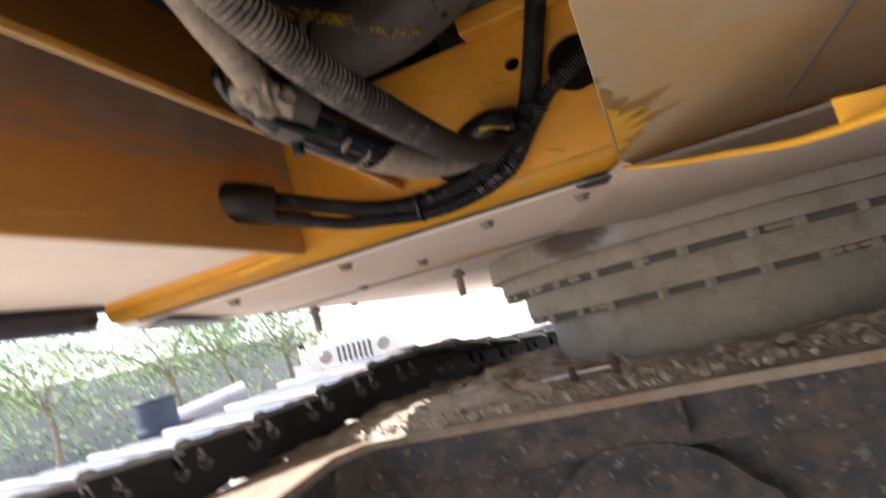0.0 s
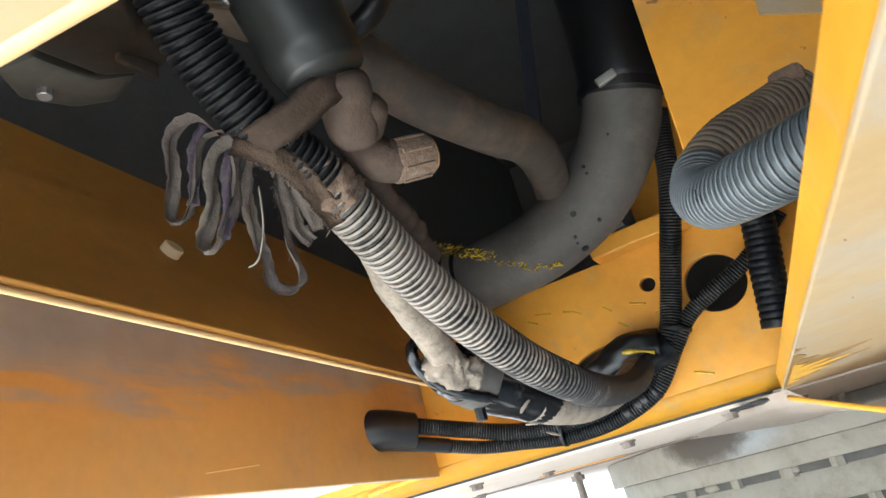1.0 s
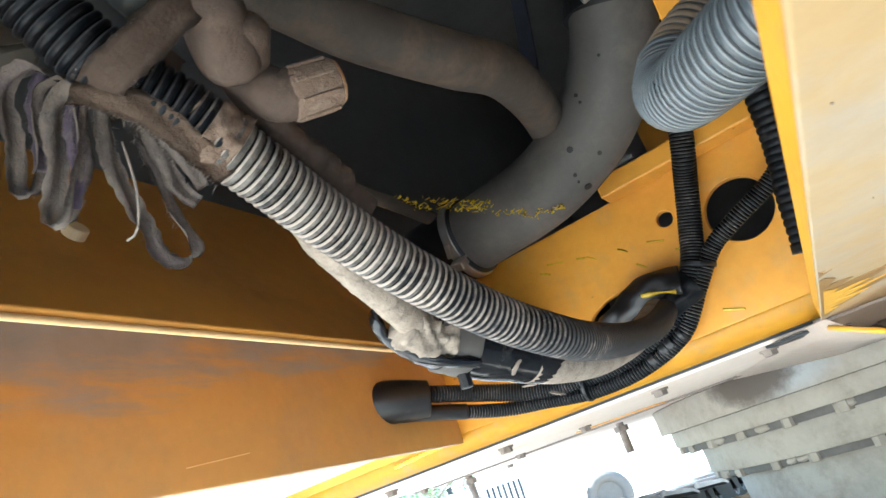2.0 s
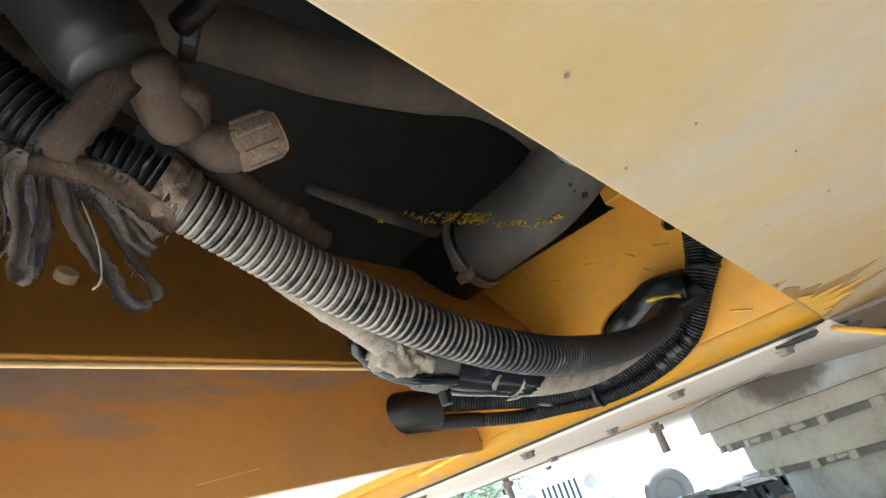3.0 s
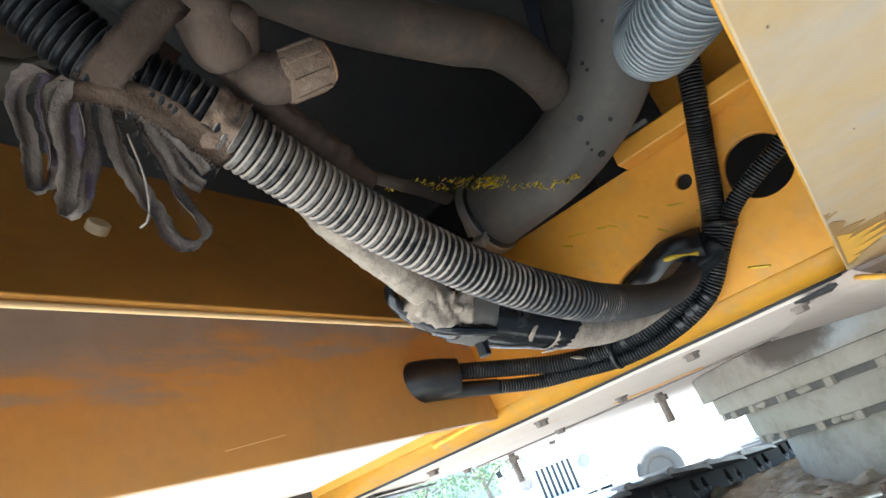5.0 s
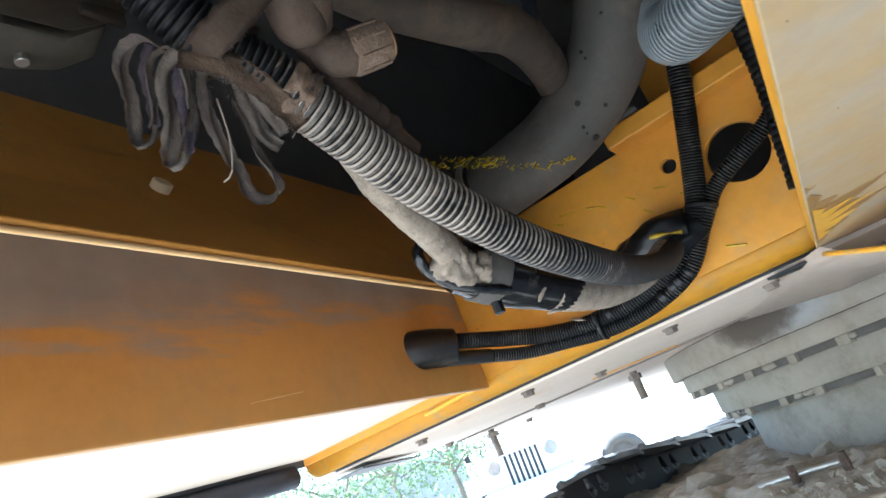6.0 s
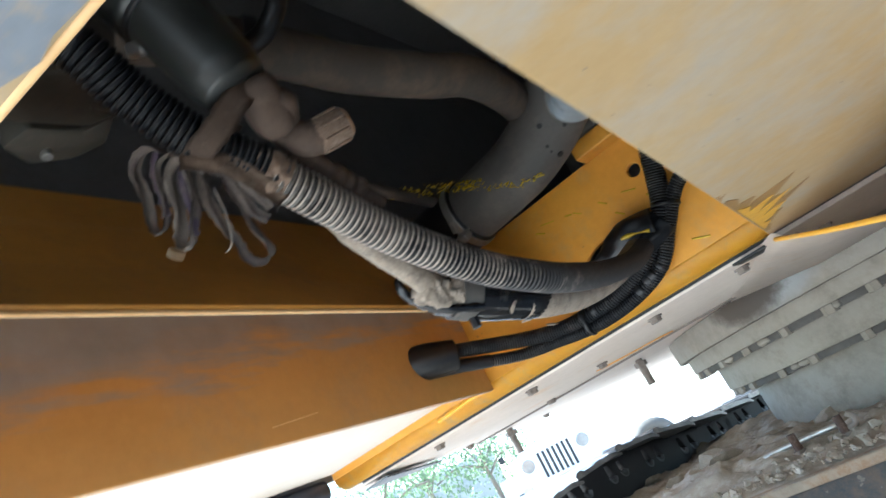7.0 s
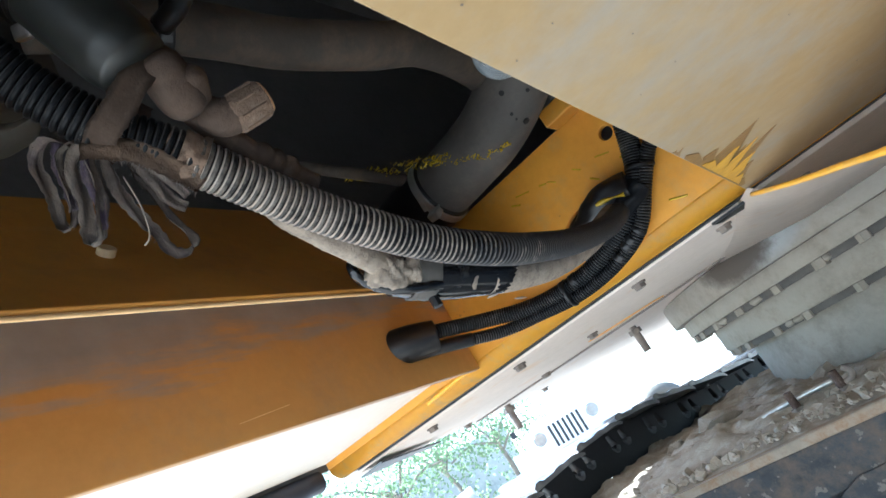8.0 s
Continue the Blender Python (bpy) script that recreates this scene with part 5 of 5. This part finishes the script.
def shoe_mesh():
    w = 0.235
    prof = [(-0.100, 0.002), (-0.102, 0.012), (-0.092, 0.019), (-0.076, 0.020), (-0.062, 0.013), (-0.020, 0.011), (-0.006, 0.014), (0.010, 0.014), (0.024, 0.011), (0.058, 0.010), (0.078, 0.007), (0.096, 0.000), (0.108, -0.006), (0.106, -0.012), (0.07, -0.003)]
    bm = bmesh.new()
    f = bm.faces.new([bm.verts.new((x, -w, z)) for x, z in prof])
    r = bmesh.ops.extrude_face_region(bm, geom=[f])
    bmesh.ops.translate(bm, vec=(0, 2 * w - 0.07, 0), verts=[v for v in r["geom"] if isinstance(v, bmesh.types.BMVert)])
    return mesh_of(bm, "shoe")


def link_mesh():
    """A link plate with two window holes, the lower rims of which carry bright bars as glints."""
    prof = [(-0.125, -0.046), (-0.105, -0.078), (-0.06, -0.090), (0.03, -0.090), (0.075, -0.078), (0.098, -0.04), (0.098, 0.0), (0.08, 0.034), (0.035, 0.04), (-0.05, 0.04), (-0.10, 0.03), (-0.125, 0.0)]
    windows = [[(-0.050, 0.022), (-0.030, 0.022), (-0.012, -0.018), (-0.020, -0.032), (-0.036, -0.032), (-0.048, -0.016)], [(0.010, 0.020), (0.026, 0.022), (0.046, -0.014), (0.038, -0.028), (0.022, -0.028), (0.010, -0.014)]]
    me = holed_plate("link", prof, windows, 0.024, Matrix(((1, 0, 0, 0), (0, 0, 1, 0), (0, 1, 0, -0.042), (0, 0, 0, 1))), 0.002)
    bm = bmesh.new()
    bm.from_mesh(me)
    plate = set(bm.faces)
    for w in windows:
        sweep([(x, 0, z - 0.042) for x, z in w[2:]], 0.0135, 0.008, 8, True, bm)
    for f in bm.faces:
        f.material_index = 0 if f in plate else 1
    return mesh_of(bm, "link")


shoe_me, link_me = shoe_mesh(), link_mesh()
pin_me = mesh_of(cyl(0.024, 0.024, 0.218, 16, pose(0.085, 0, -0.040, 90, 0, 0), 0.004), "pin")
total = 4 * HALF + 2 * math.pi * RAD
count = round(total / PITCH)
for k in range(count):
    u, z, a = track_point(k * total / count)
    base = T0 + TN * 0.17 + TD * u
    m = Matrix.Translation((base.x, base.y, z + 0.045 * math.cos(a))) @ Matrix(((TD.x, -TD.y, 0, 0), (TD.y, TD.x, 0, 0), (0, 0, 1, 0), (0, 0, 0, 1))) @ pose(0, 0, 0, 0, math.degrees(a), 0)
    part("shoe", shoe_me, shoe_mat, track, "polished steel shoe plate", m=m)
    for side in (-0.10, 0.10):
        part("link", link_me, (track_mat, link_glint), track, m=m @ Matrix.Translation((0, side, 0)))
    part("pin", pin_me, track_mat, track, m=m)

# the other track, out of view, added to block light from the right
copy_thing(track, Matrix.Translation(track.location - TN * 2.55))

# ---- the yard beyond ----
def spot(az, dist, z=0.0):
    """A place az degrees left of +y from where the camera begins."""
    return Vector((-math.sin(radians(az)) * dist, math.cos(radians(az)) * dist, z))


def jeep():
    ob = thing("jeep", "pale old jeep with round headlamps and a slotted grille", "car", at=spot(31.4, 11.5))
    bm = prism([(-0.75, 0.55), (-0.78, 0.95), (-0.62, 1.12), (0.62, 1.12), (0.78, 0.95), (0.75, 0.55)], -0.03, 0.03, 0.01, Matrix(((1, 0, 0, 0), (0, 0, 1, 0), (0, 1, 0, 0), (0, 0, 0, 1))))
    gr = part("grille", bm, white_paint, ob)
    for k in range(7):
        part("slot", box(-0.022, 0.022, -0.036, -0.031, -0.25, 0.25, 0.002), dark_trim, gr, m=pose(-0.27 + 0.09 * k, 0, 0.83))
    for sx in (-0.5, 0.5):
        h = part("headlamp", cyl(0.14, 0.14, 0.08, 28, pose(sx, -0.055, 0.95, 90, 0, 0), 0.008), white_paint, ob, "round headlamp")
        part("lens", cyl(0.115, 0.10, 0.02, 28, pose(sx, -0.10, 0.95, 90, 0, 0), 0.004), lamp_glass, h)
        part("fender", prism([(-0.45, 0.62), (-0.45, 0.92), (0.55, 0.92), (0.75, 0.60), (0.68, 0.60), (0.5, 0.86), (-0.38, 0.86), (-0.38, 0.62)], -0.16, 0.16, 0.01, pose(sx * 1.78, 0.4, 0, 0, 0, 90) @ Matrix(((1, 0, 0, 0), (0, 0, 1, 0), (0, 1, 0, 0), (0, 0, 0, 1)))), white_paint, ob)
        w = part("wheel", cyl(0.36, 0.36, 0.2, 32, pose(sx * 1.45, 0.45, 0.36, 0, 90, 0), 0.05), rubber, ob)
        part("rim", cyl(0.2, 0.2, 0.21, 24, pose(sx * 1.45, 0.45, 0.36, 0, 90, 0), 0.02), white_paint, w)
        w = part("wheel", cyl(0.36, 0.36, 0.2, 32, pose(sx * 1.45, 2.5, 0.36, 0, 90, 0), 0.05), rubber, ob)
    part("hood", prism([(-0.6, 1.12), (-0.55, 1.2), (0.55, 1.2), (0.6, 1.12), (0.6, 0.6), (-0.6, 0.6)], 0.035, 1.25, 0.015, Matrix(((1, 0, 0, 0), (0, 0, 1, 0), (0, 1, 0, 0), (0, 0, 0, 1)))), white_paint, ob)
    part("tub", box(-0.75, 0.75, 1.25, 3.1, 0.5, 1.15, 0.03), white_paint, ob)
    part("bumper", box(-0.8, 0.8, -0.2, -0.08, 0.48, 0.6, 0.01), white_paint, ob)
    ws = part("windscreen_frame", box(-0.72, 0.72, 1.25, 1.29, 1.2, 1.25, 0.01), white_paint, ob)
    part("mirror", box(-0.9, -0.8, 1.2, 1.23, 1.2, 1.32, 0.01), dark_trim, ob)
    for sx in (-0.7, 0.7):
        part("windscreen_post", box(sx - 0.025, sx + 0.025, 1.25, 1.29, 1.25, 1.62, 0.005), white_paint, ob)
    part("windscreen_rail", box(-0.72, 0.72, 1.25, 1.29, 1.62, 1.67, 0.005), white_paint, ob)
    return ob


jp = jeep()
for ch in jp.children:
    ch.matrix_parent_inverse = Matrix()
jp.matrix_world = Matrix.Translation(spot(31.4, 11.5)) @ pose(0, 0, 0, 0, 0, 36)

tyre = thing("standing_tyre", "dusty grey-brown tyre standing by the jeep", "tyre", at=(-4.72, 10.85, 0))
bm = bmesh.new()
rows_t = []
for k in range(40):
    a = 2 * math.pi * k / 40
    rows_t.append([bm.verts.new((math.cos(a) * (0.33 + 0.11 * math.cos(b)), 0.12 * math.sin(b), 0.43 + math.sin(a) * (0.33 + 0.11 * math.cos(b) + 0.008 * (k % 2)))) for b in (2 * math.pi * j / 12 for j in range(12))])
for k in range(40):
    for j in range(12):
        bm.faces.new((rows_t[k][j], rows_t[(k + 1) % 40][j], rows_t[(k + 1) % 40][(j + 1) % 12], rows_t[k][(j + 1) % 12]))
part("carcass", bm, tyre_mat, tyre, smooth=True)
part("rim", cyl(0.255, 0.255, 0.10, 32, pose(0, 0, 0.43, 90, 0, 0), 0.02), tyre_mat, tyre, "dusty steel rim")
for ch in tyre.children:
    ch.matrix_parent_inverse = Matrix()
tyre.matrix_world = Matrix.Translation((-4.72, 10.85, 0)) @ pose(0, 0, 0, 0, 0, 24) @ Matrix.Scale(0.88, 4)

barrel = thing("plastic_drum", "faded blue plastic drum standing in the yard", "drum", at=spot(47.6, 8.2))
part("body", sweep([(0, 0, 0.0), (0, 0, 0.45), (0, 0, 0.93)], lambda s, a: 0.225 + 0.02 * math.exp(-((s - 0.28) / 0.03) ** 2) + 0.02 * math.exp(-((s - 0.6) / 0.03) ** 2) - 0.03 * max(0, s - 0.87) * 10 * 0.3, 0.02, 32), blue_plastic, barrel, smooth=True)
part("rim", sweep([(0.225 * math.cos(a), 0.225 * math.sin(a), 0.93) for a in (k * math.pi / 8 for k in range(17))], 0.018, 0.03, 8, False), blue_plastic, barrel, smooth=True)
for ch in barrel.children:
    ch.matrix_parent_inverse = Matrix()

for k in range(5):
    c = spot(50 - 3 * k, 8.8 + 0.25 * (k % 2), 0.18 + 0.09 * k)
    tagged(part("plank", box(-1.5, 1.5, -0.09, 0.09, -0.025, 0.025, 0.004), timber, None, m=pose(c.x, c.y, c.z, 0, -9 + 3 * k, 35 + 5 * k)), "weathered timber plank on a rough pile", "plank", "pile of planks")
c = spot(44.6, 9.4, 0.60)
tagged(part("concrete_pipe", cyl(0.19, 0.19, 1.35, 28, pose(c.x, c.y, c.z, 0, 80, 40), 0.02), concrete, None), "pale concrete pipe lying on the pile", "pipe")
prop = spot(44.6, 9.5, 0)
tagged(part("block_pile", box(-0.9, 0.9, -0.3, 0.3, 0, 0.42, 0.03), rubble_mat, None, m=pose(prop.x, prop.y, 0, 0, 0, 40)), "rough grey block pile under the pipe", "blocks")

rnd = random.Random(5)
bm = bmesh.new()
for k in range(700):
    az, d = rnd.uniform(44, 62), rnd.uniform(5.5, 9)
    p = spot(az, d)
    bmesh.ops.create_icosphere(bm, subdivisions=1, radius=rnd.uniform(0.03, 0.11), matrix=pose(p.x, p.y, 0.03, rnd.uniform(0, 90), rnd.uniform(0, 90), 0) @ Matrix.Diagonal((1, rnd.uniform(0.6, 1), 0.6, 1)))
tagged(part("rubble", bm, rubble_mat, None), "grey rubble strewn over the yard", "rubble", kind="stuff")

# wall behind
for k in range(9):
    a, b = spot(36 + 4 * k, 16.5), spot(40 + 4 * k, 16.5)
    d = (b - a)
    wm = Matrix.Translation((a + b) / 2) @ pose(0, 0, 0, 0, 0, math.degrees(math.atan2(d.y, d.x)))
    tagged(part("boundary_wall", box(-d.length / 2, d.length / 2, -0.1, 0.1, 0, 1.75 + 0.05 * (k % 3), 0.01), concrete, None, m=wm), "weathered concrete boundary wall panel", "wall", "boundary wall", "structure")


def leaf_cloud(centres, radius, count, size, seed):
    rnd = random.Random(seed)
    verts, faces = [], []
    for k in range(count):
        c = centres[rnd.randrange(len(centres))]
        d = Vector((rnd.gauss(0, 1), rnd.gauss(0, 1), rnd.gauss(0, 0.8)))
        p = c + d * radius * 0.5
        u = Vector((rnd.gauss(0, 1), rnd.gauss(0, 1), rnd.gauss(0, 1))).normalized() * size * rnd.uniform(0.6, 1.3)
        v = u.cross(Vector((rnd.gauss(0, 1), rnd.gauss(0, 1), rnd.gauss(0, 1)))).normalized() * size * 0.5
        n = len(verts)
        verts += [p - u, p + v, p + u, p - v]
        faces.append((n, n + 1, n + 2, n + 3))
    me = bpy.data.meshes.new("crown")
    me.from_pydata([tuple(v) for v in verts], [], faces)
    return me


def tree(az, dist, height, seed, spread=1.0):
    rnd = random.Random(seed)
    ob = thing("tree", "slender tree with sparse sunlit leaves", "tree", "trees by the wall", at=spot(az, dist))
    bend = rnd.uniform(-0.4, 0.4)
    top = Vector((bend, rnd.uniform(-0.2, 0.2), height * 0.42))
    part("trunk", sweep([(0, 0, -0.1), (bend * 0.2, 0.05, height * 0.25), top], lambda s, a: max(0.06 - 0.014 * s, 0.02), 0.1, 10), bark, ob, smooth=True)
    tips = []
    for k in range(6):
        a = k * 1.05 + rnd.uniform(-0.3, 0.3)
        tip = top + Vector((math.cos(a) * spread * rnd.uniform(0.6, 1.2), math.sin(a) * spread * rnd.uniform(0.6, 1.2), height * rnd.uniform(-0.02, 0.34)))
        st = Vector((bend * 0.3, 0.05, height * 0.3)).lerp(top, rnd.uniform(0.2, 1))
        part("limb", sweep([st, (st + tip) / 2 + Vector((0, 0, 0.15)), tip], lambda s, a: max(0.026 - 0.008 * s, 0.008), 0.1, 7), bark, ob, smooth=True)
        tips += [tip, (st + tip) / 2, tip + Vector((rnd.uniform(-0.5, 0.5), rnd.uniform(-0.5, 0.5), rnd.uniform(-0.3, 0.4)))]
    part("crown", leaf_cloud(tips, 0.42 * spread, 1700, 0.05, seed), leaf_mat, ob)
    for ch in ob.children:
        ch.matrix_parent_inverse = Matrix()
    return ob


for k, (az, d, h) in enumerate(((59, 11.5, 3.0), (54.5, 13.5, 3.4), (46, 12.6, 3.2), (41.5, 13.6, 3.6), (37, 13.4, 3.4), (64, 13, 3.8))):
    tree(az, d, h, 40 + k, 1.0 + 0.15 * (k % 3))
bm_leaves = leaf_cloud([spot(34 + 2.2 * k, 15.2, 0.35 + 0.3 * (k % 3)) for k in range(16)], 0.8, 1600, 0.06, 77)
tagged(part("shrubs", bm_leaves, leaf_mat, None), "low green shrubs along the wall", "shrubs", kind="stuff")
